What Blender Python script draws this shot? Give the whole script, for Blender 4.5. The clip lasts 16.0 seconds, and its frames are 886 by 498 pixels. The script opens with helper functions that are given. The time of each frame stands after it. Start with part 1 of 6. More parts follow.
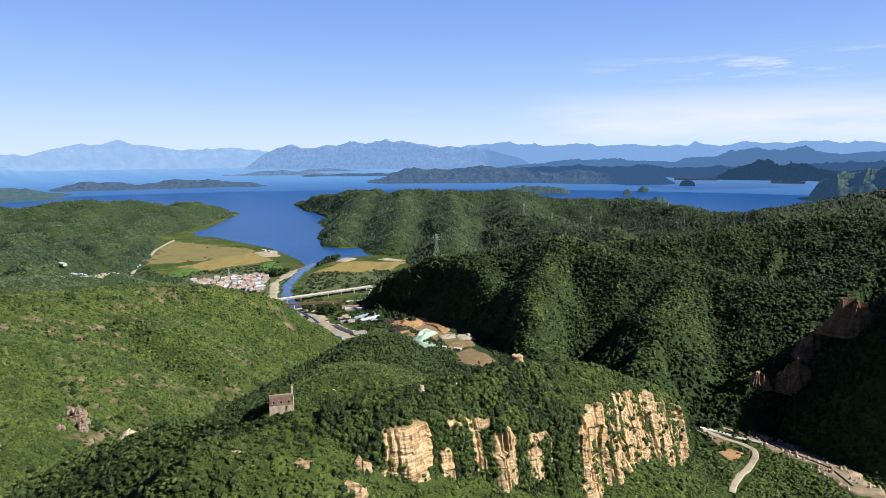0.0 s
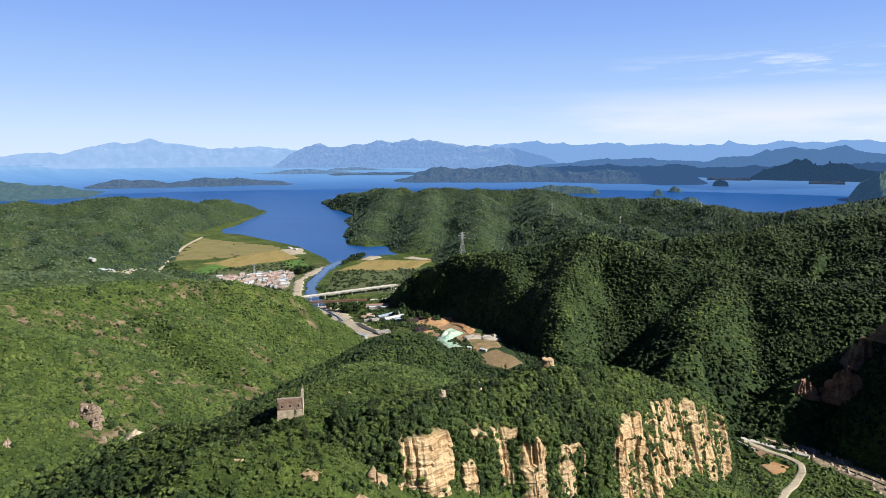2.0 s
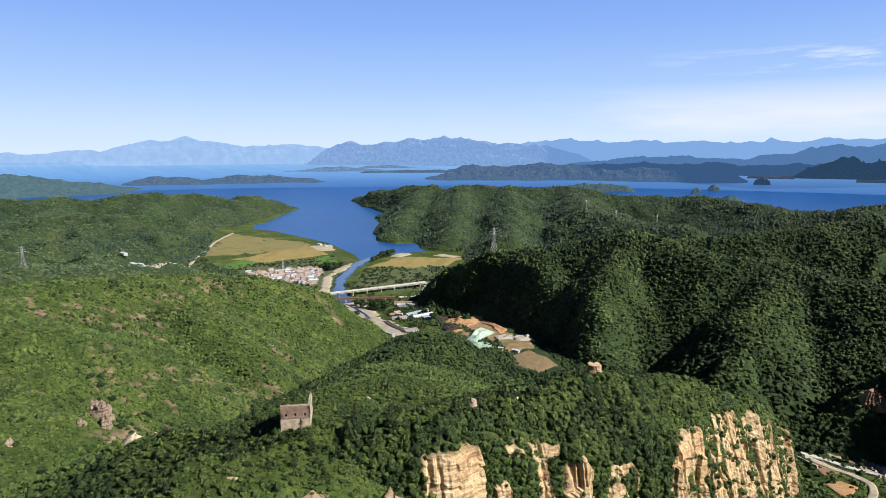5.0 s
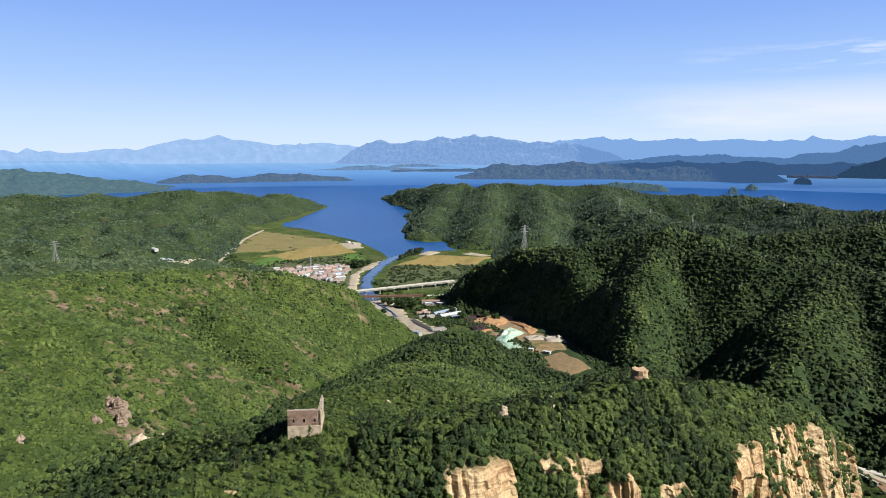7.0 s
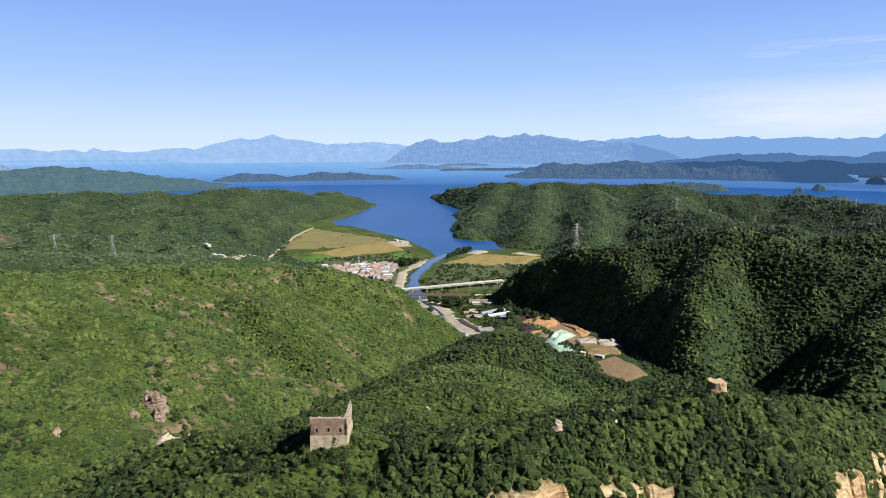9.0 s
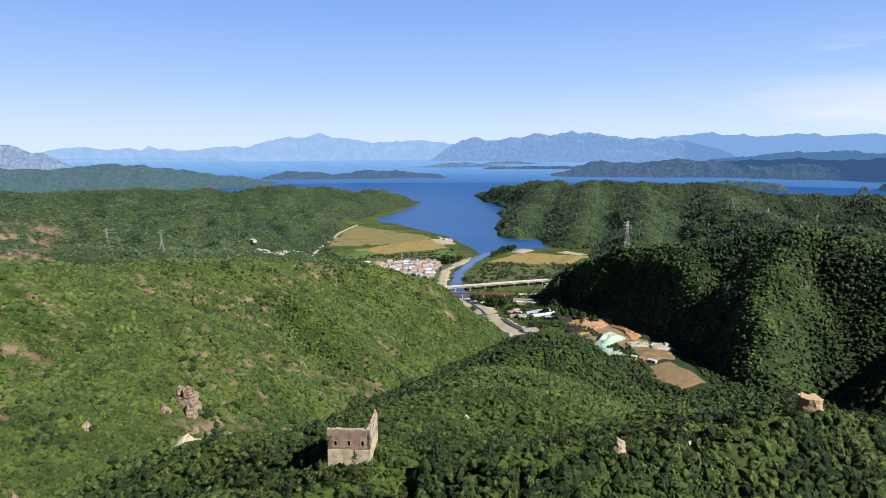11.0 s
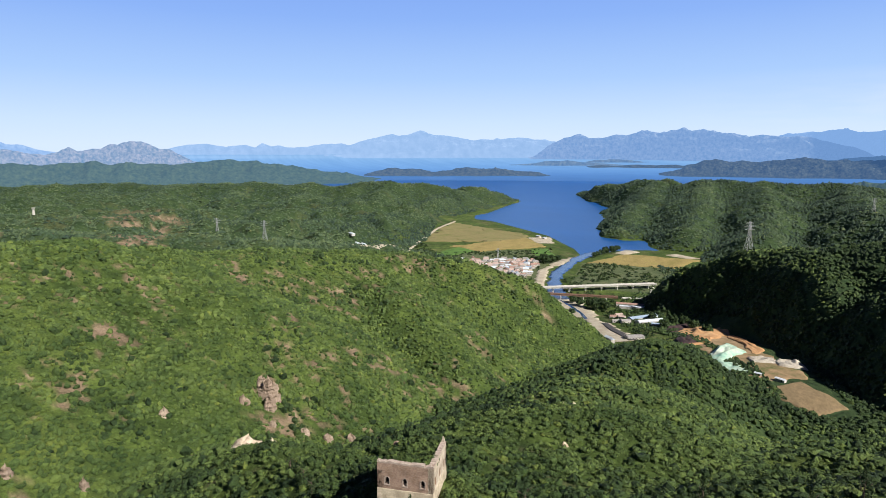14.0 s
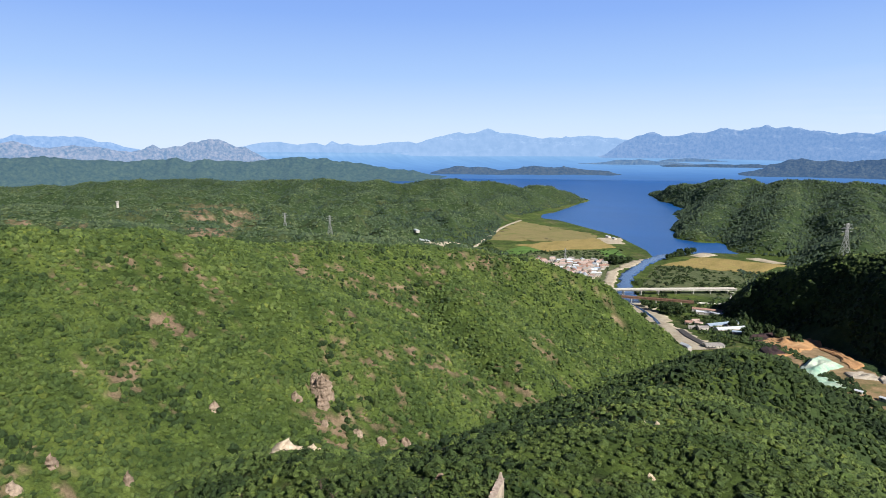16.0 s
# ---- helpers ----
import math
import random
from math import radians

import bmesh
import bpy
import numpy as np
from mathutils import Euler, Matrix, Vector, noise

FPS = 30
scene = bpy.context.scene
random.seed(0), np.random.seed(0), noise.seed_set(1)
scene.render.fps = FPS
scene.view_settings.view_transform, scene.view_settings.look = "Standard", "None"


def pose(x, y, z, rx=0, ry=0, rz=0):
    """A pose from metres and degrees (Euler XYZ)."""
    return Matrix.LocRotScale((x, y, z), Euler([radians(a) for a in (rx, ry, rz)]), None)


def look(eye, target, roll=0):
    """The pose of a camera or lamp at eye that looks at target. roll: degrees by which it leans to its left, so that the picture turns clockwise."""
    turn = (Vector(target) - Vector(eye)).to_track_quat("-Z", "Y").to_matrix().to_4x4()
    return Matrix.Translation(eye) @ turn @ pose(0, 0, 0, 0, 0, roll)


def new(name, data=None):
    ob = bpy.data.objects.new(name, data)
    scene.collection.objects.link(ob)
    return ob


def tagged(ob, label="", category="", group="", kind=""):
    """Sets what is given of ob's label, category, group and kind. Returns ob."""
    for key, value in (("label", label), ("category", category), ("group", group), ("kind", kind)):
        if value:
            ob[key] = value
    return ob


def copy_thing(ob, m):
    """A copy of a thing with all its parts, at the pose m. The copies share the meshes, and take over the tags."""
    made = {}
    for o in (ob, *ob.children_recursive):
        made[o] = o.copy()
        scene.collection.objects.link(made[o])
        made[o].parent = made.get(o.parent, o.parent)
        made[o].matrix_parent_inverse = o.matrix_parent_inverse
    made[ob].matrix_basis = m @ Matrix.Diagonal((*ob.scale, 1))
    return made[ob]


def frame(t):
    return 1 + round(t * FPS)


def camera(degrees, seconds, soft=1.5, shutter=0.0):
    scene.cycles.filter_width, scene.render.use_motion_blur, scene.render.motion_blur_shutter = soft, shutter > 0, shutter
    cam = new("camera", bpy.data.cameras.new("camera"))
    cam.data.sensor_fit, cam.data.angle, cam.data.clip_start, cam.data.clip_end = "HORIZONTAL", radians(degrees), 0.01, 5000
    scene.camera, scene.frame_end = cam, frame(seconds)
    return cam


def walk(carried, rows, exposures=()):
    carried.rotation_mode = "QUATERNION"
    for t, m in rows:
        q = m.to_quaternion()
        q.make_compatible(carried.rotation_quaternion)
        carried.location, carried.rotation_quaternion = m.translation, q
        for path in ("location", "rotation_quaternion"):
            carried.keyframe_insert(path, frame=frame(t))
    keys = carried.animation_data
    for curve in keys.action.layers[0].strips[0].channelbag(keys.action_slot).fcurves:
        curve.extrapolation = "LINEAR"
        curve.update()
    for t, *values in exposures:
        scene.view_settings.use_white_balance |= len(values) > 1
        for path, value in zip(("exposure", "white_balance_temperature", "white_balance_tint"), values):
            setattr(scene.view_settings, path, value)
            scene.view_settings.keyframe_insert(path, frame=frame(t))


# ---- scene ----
cam = camera(72.4, 16.0, soft=0.5)
PATH = [
    (0, (56.067, -242.492, 328.871), (56.171, -240.521, 328.551), -0.1),
    (0.5, (56.747, -236.613, 327.271), (56.838, -234.641, 326.95), -0.1),
    (1, (57.283, -231.06, 325.627), (57.344, -229.087, 325.306), -0.1),
    (1.5, (57.907, -224.864, 323.638), (57.945, -222.89, 323.317), -0.1),
    (2, (58.032, -219.285, 321.898), (58.049, -217.311, 321.578), -0.0),
    (2.5, (58.285, -213.398, 319.99), (58.28, -211.424, 319.67), -0.0),
    (3, (58.206, -207.336, 318.141), (58.183, -205.362, 317.819), 0.0),
    (3.5, (58.259, -201.644, 316.224), (58.216, -199.67, 315.903), 0.0),
    (4, (58.332, -196.061, 314.699), (58.272, -194.088, 314.377), 0.0),
    (6.5, (57.345, -165.602, 304.96), (57.202, -163.633, 304.636), 0.0),
    (7, (57.315, -160.136, 303.226), (57.135, -158.17, 302.902), -0.0),
    (7.5, (57.033, -154.19, 301.392), (56.811, -152.229, 301.069), -0.0),
    (8, (56.716, -148.181, 299.655), (56.454, -146.225, 299.331), 0.0),
    (8.5, (56.396, -141.737, 297.84), (56.092, -139.787, 297.515), -0.1),
    (9, (55.891, -135.7, 295.817), (55.551, -133.756, 295.493), -0.1),
    (11.5, (51.113, -105.453, 286.748), (50.587, -103.551, 286.421), -0.1),
    (12, (49.876, -99.34, 285.134), (49.302, -97.453, 284.807), -0.0),
    (12.5, (48.304, -93.213, 283.251), (47.678, -91.342, 282.923), 0.0),
    (13, (46.825, -87.127, 281.458), (46.143, -85.276, 281.13), 0.0),
    (13.5, (45.101, -81.206, 279.481), (44.365, -79.375, 279.153), 0.0),
    (14, (43.236, -75.24, 277.777), (42.449, -73.432, 277.448), 0.0),
    (14.5, (41.284, -69.582, 276.277), (40.454, -67.793, 275.946), 0.0),
    (15, (39.193, -64.164, 274.062), (38.318, -62.396, 273.733), 0.0),
    (15.5, (36.622, -58.677, 272.271), (35.699, -56.934, 271.941), 0.1),
    (16, (33.874, -52.493, 270.734), (32.895, -50.781, 270.402), 0.1),
]

walk(cam, [(t, look(e, g, r)) for t, e, g, r in PATH])

# ---- light: autumn forenoon sun from the right, slightly behind the camera ----
SUN_EL, SUN_AZ = radians(41), radians(111)          # azimuth clockwise from +y
scene.view_settings.exposure = 0.64
world = bpy.data.worlds.new("sky_world")
scene.world = world
world.use_nodes = True
wn = world.node_tree.nodes
sky = wn.new("ShaderNodeTexSky")
sky.sky_type, sky.sun_disc = "NISHITA", False
sky.sun_elevation, sky.sun_rotation = SUN_EL, SUN_AZ
sky.altitude, sky.air_density, sky.dust_density, sky.ozone_density = 300, 1.0, 0.35, 1.6
wn["Background"].inputs["Strength"].default_value = 0.0115
tint = wn.new("ShaderNodeMix")
tint.data_type, tint.blend_type = "RGBA", "MULTIPLY"
tint.inputs[0].default_value, tint.inputs[7].default_value = 1.0, (0.62, 0.86, 1.6, 1)
world.node_tree.links.new(sky.outputs[0], tint.inputs[6])
world.node_tree.links.new(tint.outputs[2], wn["Background"].inputs["Color"])
sun_dir = Vector((math.sin(SUN_AZ) * math.cos(SUN_EL), math.cos(SUN_AZ) * math.cos(SUN_EL), math.sin(SUN_EL)))
sun_data = bpy.data.lights.new("sun", "SUN")
sun_data.energy, sun_data.angle, sun_data.color = 5.0, radians(0.53), (1.0, 0.95, 0.87)
sun = new("sun", sun_data)
sun.matrix_world = look((0, 0, 800), Vector((0, 0, 800)) - sun_dir)


# ---- materials ----
def material(name, rough=0.85, metal=0.0, spec=0.3):
    m = bpy.data.materials.new(name)
    m.use_nodes = True
    b = m.node_tree.nodes["Principled BSDF"]
    b.inputs["Roughness"].default_value, b.inputs["Metallic"].default_value = rough, metal
    b.inputs["Specular IOR Level"].default_value = spec
    return m, m.node_tree.nodes, m.node_tree.links, b


def add_noise(nodes, links, scale, detail=4.0, rough=0.6, stretch=(1, 1, 1), space="Object", kind="ShaderNodeTexNoise"):
    tc, mp, n = nodes.new("ShaderNodeTexCoord"), nodes.new("ShaderNodeMapping"), nodes.new(kind)
    mp.inputs["Scale"].default_value = stretch
    links.new(tc.outputs[space], mp.inputs[0])
    links.new(mp.outputs[0], n.inputs["Vector"])
    n.inputs["Scale"].default_value = scale
    if kind == "ShaderNodeTexNoise":
        n.inputs["Detail"].default_value, n.inputs["Roughness"].default_value = detail, rough
    return n


def ramp(nodes, links, source, stops):
    r = nodes.new("ShaderNodeValToRGB")
    el = r.color_ramp.elements
    while len(el) < len(stops):
        el.new(0.5)
    for e, (pos, col) in zip(el, stops):
        e.position, e.color = pos, (*col, 1)
    links.new(source, r.inputs[0])
    return r.outputs["Color"]


def blend(nodes, links, mode, fac, a, b):
    m = nodes.new("ShaderNodeMix")
    m.data_type, m.blend_type = "RGBA", mode
    for sock, v in ((m.inputs[0], fac), (m.inputs[6], a), (m.inputs[7], b)):
        if hasattr(v, "is_linked"):
            links.new(v, sock)
        else:
            sock.default_value = v if isinstance(v, float) else (*v, 1)
    return m.outputs[2]


def bump(nodes, links, height, strength, distance, target):
    n = nodes.new("ShaderNodeBump")
    n.inputs["Strength"].default_value, n.inputs["Distance"].default_value = strength, distance
    links.new(height, n.inputs["Height"])
    links.new(n.outputs[0], target.inputs["Normal"])


def surface(name, stops, scale, grain=None, rough=0.85, bumpy=0.3, depth=0.1, metal=0.0, stretch=(1, 1, 1), space="Object", spec=0.3):
    """A surface coloured by coarse noise and a finer grain, with relief."""
    m, nodes, links, b = material(name, rough, metal, spec)
    n1 = add_noise(nodes, links, scale, 5, 0.6, stretch, space)
    c = ramp(nodes, links, n1.outputs["Fac"], stops)
    n2 = add_noise(nodes, links, grain or scale * 7, 6, 0.65, stretch, space)
    g = ramp(nodes, links, n2.outputs["Fac"], [(0.3, (0.72, 0.72, 0.72)), (0.7, (1.25, 1.25, 1.25))])
    links.new(blend(nodes, links, "MULTIPLY", 1.0, c, g), b.inputs["Base Color"])
    if bumpy:
        bump(nodes, links, n2.outputs["Fac"], bumpy, depth, b)
    return m


def make_ground_material():
    m, nodes, links, b = material("wooded_slope", 0.95, spec=0.1)
    big = add_noise(nodes, links, 0.009, 5, 0.62)
    mid = add_noise(nodes, links, 0.06, 5, 0.7)
    crowns = add_noise(nodes, links, 0.16, kind="ShaderNodeTexVoronoi")
    fine = add_noise(nodes, links, 0.9, 4, 0.7)
    c = ramp(nodes, links, big.outputs["Fac"], [(0.33, (0.040, 0.066, 0.018)), (0.52, (0.068, 0.102, 0.027)), (0.68, (0.10, 0.135, 0.036))])
    v = ramp(nodes, links, mid.outputs["Fac"], [(0.32, (0.5, 0.55, 0.6)), (0.66, (1.35, 1.3, 1.15))])
    c = blend(nodes, links, "MULTIPLY", 1.0, c, v)
    f = ramp(nodes, links, fine.outputs["Fac"], [(0.3, (0.55, 0.55, 0.55)), (0.7, (1.35, 1.35, 1.35))])
    c = blend(nodes, links, "MULTIPLY", 1.0, c, f)
    bare = nodes.new("ShaderNodeAttribute")
    bare.attribute_name = "bare"
    soil = ramp(nodes, links, mid.outputs["Fac"], [(0.3, (0.10, 0.08, 0.05)), (0.55, (0.22, 0.16, 0.11)), (0.8, (0.38, 0.29, 0.215))])
    c = blend(nodes, links, "MIX", bare.outputs["Fac"], c, blend(nodes, links, "MULTIPLY", 1.0, soil, f))
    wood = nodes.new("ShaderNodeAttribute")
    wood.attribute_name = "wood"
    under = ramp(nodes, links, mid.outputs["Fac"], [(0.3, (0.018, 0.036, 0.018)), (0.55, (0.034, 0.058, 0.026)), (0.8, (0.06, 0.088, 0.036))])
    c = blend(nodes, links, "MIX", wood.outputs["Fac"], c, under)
    links.new(c, b.inputs["Base Color"])
    bump(nodes, links, blend(nodes, links, "MIX", 0.35, crowns.outputs["Distance"], fine.outputs["Fac"]), 1.0, 2.4, b)
    b.inputs["Normal"].links[0].from_node.invert = True
    return m


def make_leaf_material(name, dark, light, scale=0.05, warm=(0.10, 0.10, 0.03), tuft=1.6):
    m, nodes, links, b = material(name, 0.65, spec=0.2)
    n = add_noise(nodes, links, scale, 5, 0.7)
    c = ramp(nodes, links, n.outputs["Fac"], [(0.34, dark), (0.5, tuple((p + q) / 2 for p, q in zip(dark, light))), (0.66, light), (0.8, warm)])
    geo = nodes.new("ShaderNodeNewGeometry")
    g = ramp(nodes, links, geo.outputs["Random Per Island"], [(0.0, (0.55, 0.62, 0.62)), (0.6, (1.0, 1.0, 1.0)), (0.93, (1.3, 1.25, 1.1)), (1.0, (1.5, 1.25, 0.9))])
    t = add_noise(nodes, links, tuft, 4, 0.75)
    v = ramp(nodes, links, t.outputs["Fac"], [(0.3, (0.55, 0.58, 0.55)), (0.68, (1.35, 1.35, 1.3))])
    links.new(blend(nodes, links, "MULTIPLY", 1.0, blend(nodes, links, "MULTIPLY", 1.0, c, g), v), b.inputs["Base Color"])
    bump(nodes, links, t.outputs["Fac"], 1.0, 0.9 / tuft, b)
    return m


def make_water_material():
    m, nodes, links, b = material("lake_water", 0.3, spec=0.07)
    n0 = add_noise(nodes, links, 0.0016, 5, 0.6, (1, 3, 1))
    links.new(ramp(nodes, links, n0.outputs["Fac"], [(0.35, (0.004, 0.060, 0.225)), (0.65, (0.006, 0.072, 0.26))]), b.inputs["Base Color"])
    n1 = add_noise(nodes, links, 0.12, 4, 0.6, (1, 2, 1))
    bump(nodes, links, n1.outputs["Fac"], 0.25, 1.0, b)
    return m


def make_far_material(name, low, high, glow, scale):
    """Woods and rock so far off that haze lies over them, put in as emission."""
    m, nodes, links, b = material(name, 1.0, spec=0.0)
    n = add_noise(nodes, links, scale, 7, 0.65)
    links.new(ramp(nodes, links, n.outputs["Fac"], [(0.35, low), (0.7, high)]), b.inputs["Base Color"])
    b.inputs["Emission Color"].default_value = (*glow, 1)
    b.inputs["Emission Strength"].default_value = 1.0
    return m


GROUND = make_ground_material()
LEAF = make_leaf_material("shrub_leaves", (0.042, 0.073, 0.021), (0.104, 0.145, 0.042), 0.03, (0.146, 0.140, 0.060))
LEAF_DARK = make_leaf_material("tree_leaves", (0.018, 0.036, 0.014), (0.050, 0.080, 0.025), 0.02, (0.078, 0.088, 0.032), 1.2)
# Far leaves are bluer: some haze put into their base colour.
LEAF_MID_HAZED = make_leaf_material("hazed_wood_leaves", (0.022, 0.044, 0.032), (0.054, 0.084, 0.050), 0.012, (0.085, 0.098, 0.06), 0.5)
LEAF_FAR_HAZED = make_leaf_material("hazed_far_shrub_leaves", (0.042, 0.072, 0.042), (0.090, 0.122, 0.062), 0.012, (0.14, 0.125, 0.075), 0.5)
WATER = make_water_material()

# ---- terrain: ridges over valley floors, lake level at z = 0 ----
CENTRE = np.array([52.0, -140.0, 300.0])
NEAR, SPAN = 2500.0, 2250.0


def shrink(p):
    """Land past NEAR metres is drawn in towards the middle of the flight, along its line of sight, to fit the lens's reach."""
    p = np.asarray(p, float)
    off = p - CENTRE
    d = np.maximum(np.hypot(off[..., 0], off[..., 1]), 1e-6)
    near = np.where(d > NEAR, NEAR + SPAN * (1 - np.exp(-(d - NEAR) / SPAN)), d)
    return CENTRE + off * (near / d)[..., None]


def stretch_range(r):
    r = np.asarray(r, float)
    return np.where(r > NEAR, NEAR - SPAN * np.log(np.maximum(1 - (r - NEAR) / SPAN, 1e-4)), r)


def lattice(ix, iy, seed):
    v = np.sin(ix * 127.1 + iy * 311.7 + seed * 74.7) * 43758.5453
    return v - np.floor(v)


def value_noise(x, y, seed=0):
    ix, iy = np.floor(x), np.floor(y)
    fx, fy = x - ix, y - iy
    fx, fy = fx * fx * (3 - 2 * fx), fy * fy * (3 - 2 * fy)
    a, b = lattice(ix, iy, seed), lattice(ix + 1, iy, seed)
    c, d = lattice(ix, iy + 1, seed), lattice(ix + 1, iy + 1, seed)
    return (a * (1 - fx) + b * fx) * (1 - fy) + (c * (1 - fx) + d * fx) * fy


def fbm(x, y, octaves=4, seed=0, ridged=False):
    total, amp, norm = 0.0, 1.0, 0.0
    for o in range(octaves):
        n = value_noise(x * 2**o + 17.3 * o, y * 2**o - 9.1 * o, seed + o) * 2 - 1
        total, norm, amp = total + amp * ((1 - 2 * np.abs(n)) if ridged else n), norm + amp, amp * 0.5
    return total / norm


# Each ridge: flat half width, slope to the left and to the right of its run, rounding, and the crest's points.
RIDGES = [
    # the tower's ridge: western arm, crest over the cliffs, spurs to the north, and the knoll
    (2, 0.62, 0.72, 8, [(-3, 15, 216), (-55, 48, 194), (-103, 85, 171), (-150, 105, 142), (-185, 98, 120)]),
    (2, 4.5, 0.62, 3, [(274, 211, 108), (258, 190, 135), (215, 142, 170), (165, 106, 198), (115, 68, 217), (80, 48, 217), (45, 24, 217), (-3, 15, 216)]),
    (24, 0.55, 0.6, 16, [(14, 50, 202), (20, 75, 197), (20, 130, 176), (8, 215, 151), (2, 258, 140)]),
    (8, 0.6, 0.55, 12, [(95, 132, 184), (100, 170, 164), (106, 215, 140), (112, 260, 112)]),
    (6, 0.55, 0.55, 16, [(-40, 370, 95), (-5, 400, 110), (20, 440, 115), (60, 450, 96), (95, 440, 78)]),
    (6, 1.1, 1.1, 8, [(-25, -8, 212), (10, -6, 210)]),
    (1, 1.2, 1.2, 5, [(284, 200, 74), (250, 162, 98), (205, 116, 122), (150, 72, 136), (112, 48, 150), (72, 22, 170), (32, -4, 188), (-5, -30, 196), (-60, 10, 178)]),
    # the broad hill on the left
    (10, 0.45, 0.47, 30, [(-440, 20, 238), (-425, 150, 214), (-408, 240, 202), (-402, 350, 176), (-395, 420, 170), (-340, 520, 153)]),
    (10, 1.2, 0.55, 12, [(-340, 520, 155), (-285, 585, 149), (-235, 603, 139)]),
    (5, 1.2, 0.85, 8, [(-235, 603, 138), (-201, 615, 131), (-173, 624, 122), (-144, 632, 111), (-129, 636, 98), (-92, 644, 70), (-66, 648, 46)]),
    (6, 0.5, 0.5, 16, [(-402, 300, 190), (-300, 270, 165), (-225, 250, 117)]),
    (6, 0.5, 0.5, 16, [(-425, 120, 215), (-335, 120, 172), (-275, 100, 138)]),
    (6, 0.5, 0.5, 16, [(-330, 520, 150), (-220, 440, 124), (-140, 370, 98)]),
    # hills on the right: pylon hill, dome, its spurs, the shaded mountain
    (5, 0.6, 1.1, 10, [(-35, 1085, 14), (23, 987, 80), (96, 907, 126), (182, 850, 141)]),
    (6, 0.6, 0.62, 18, [(150, 870, 132), (182, 850, 141), (254, 789, 164), (310, 735, 184), (347, 672, 181), (381, 597, 173), (450, 567, 173), (475, 500, 165), (540, 450, 172), (640, 430, 205), (800, 420, 262)]),
    (4, 0.6, 0.6, 12, [(185, 800, 146), (190, 700, 118), (160, 600, 80)]),
    (4, 0.65, 0.6, 12, [(300, 715, 181), (247, 617, 152), (195, 500, 105)]),
    (4, 0.6, 0.6, 12, [(441, 549, 172), (363, 453, 140), (310, 380, 100)]),
    (3, 0.9, 0.9, 6, [(350, 338, 62), (408, 339, 98), (478, 360, 125), (546, 339, 160), (600, 300, 200)]),
    (10, 1.1, 1.1, 12, [(605, 275, 262), (680, 222, 335), (800, 180, 420), (1000, 160, 430)]),
    (10, 0.9, 0.8, 10, [(500, 170, 110), (590, 220, 170), (740, 200, 245)]),
    (10, 0.45, 0.45, 25, [(449, 891, 150), (552, 850, 174), (646, 826, 191), (738, 805, 203), (806, 757, 215), (840, 660, 216), (1000, 560, 235)]),
    (20, 0.35, 0.35, 30, [(1086, 1814, 108), (1162, 1543, 140), (1315, 1561, 160), (1572, 1618, 193), (1935, 1555, 266)]),
    # the wooded peninsula over the inlet
    (10, 0.33, 0.33, 25, [(37, 2607, 140), (246, 2551, 136), (519, 2620, 130), (778, 2566, 106), (998, 2500, 105), (1104, 2246, 110), (1153, 1948, 100)]),
    (8, 0.4, 0.68, 20, [(-640, 3600, 14), (-450, 3230, 72), (-260, 3000, 112), (-133, 2802, 142)]),
    (8, 0.42, 0.6, 20, [(-154, 2700, 130), (-175, 2346, 82), (-200, 2091, 52), (-200, 1900, 30)]),
    (8, 0.42, 0.42, 20, [(37, 2557, 138), (10, 2107, 86), (10, 1760, 52)]),
    (8, 0.42, 0.42, 20, [(239, 2451, 131), (202, 1903, 84), (165, 1560, 56)]),
    (8, 0.4, 0.4, 20, [(504, 2522, 125), (441, 1771, 104), (531, 1597, 106), (609, 1312, 116)]),
    # low wooded hills on the left shore
    (15, 0.35, 0.42, 25, [(-4263, 894, 60), (-3328, 1718, 50), (-2942, 1789, 80), (-2556, 1993, 96), (-2160, 1994, 96), (-1888, 2119, 109), (-1583, 2234, 102), (-1319, 2399, 110), (-1127, 2605, 86), (-1020, 2800, 64), (-945, 2930, 34), (-905, 3005, 8)]),
    (8, 0.4, 0.4, 14, [(-1180, 2560, 84), (-1050, 2380, 64), (-1010, 2200, 46), (-985, 2060, 24)]),
    (8, 0.4, 0.4, 14, [(-1127, 2605, 84), (-1000, 2560, 52), (-965, 2480, 30)]),
    (6, 0.38, 0.38, 14, [(-2556, 1993, 94), (-2420, 1760, 76), (-2330, 1560, 44)]),
    (6, 0.38, 0.38, 14, [(-2160, 1994, 94), (-2090, 1800, 80), (-2030, 1600, 46)]),
    (6, 0.38, 0.38, 14, [(-1888, 2119, 106), (-1790, 1900, 84), (-1740, 1720, 42)]),
    (6, 0.38, 0.38, 14, [(-1583, 2234, 100), (-1510, 2020, 80), (-1460, 1800, 38)]),
    (6, 0.38, 0.38, 14, [(-1319, 2399, 106), (-1240, 2180, 78), (-1150, 1960, 36)]),
    (20, 0.25, 0.25, 25, [(-2189, 538, 119), (-2004, 1014, 78), (-1840, 1100, 74), (-1587, 1119, 71), (-1503, 1304, 73), (-1267, 1263, 64), (-1080, 1297, 55), (-970, 1500, 45), (-1000, 1800, 36)]),
    (20, 0.3, 0.3, 25, [(-1520, 636, 102), (-1245, 731, 105), (-990, 748, 103), (-881, 871, 96), (-718, 946, 80), (-660, 1117, 55)]),
]
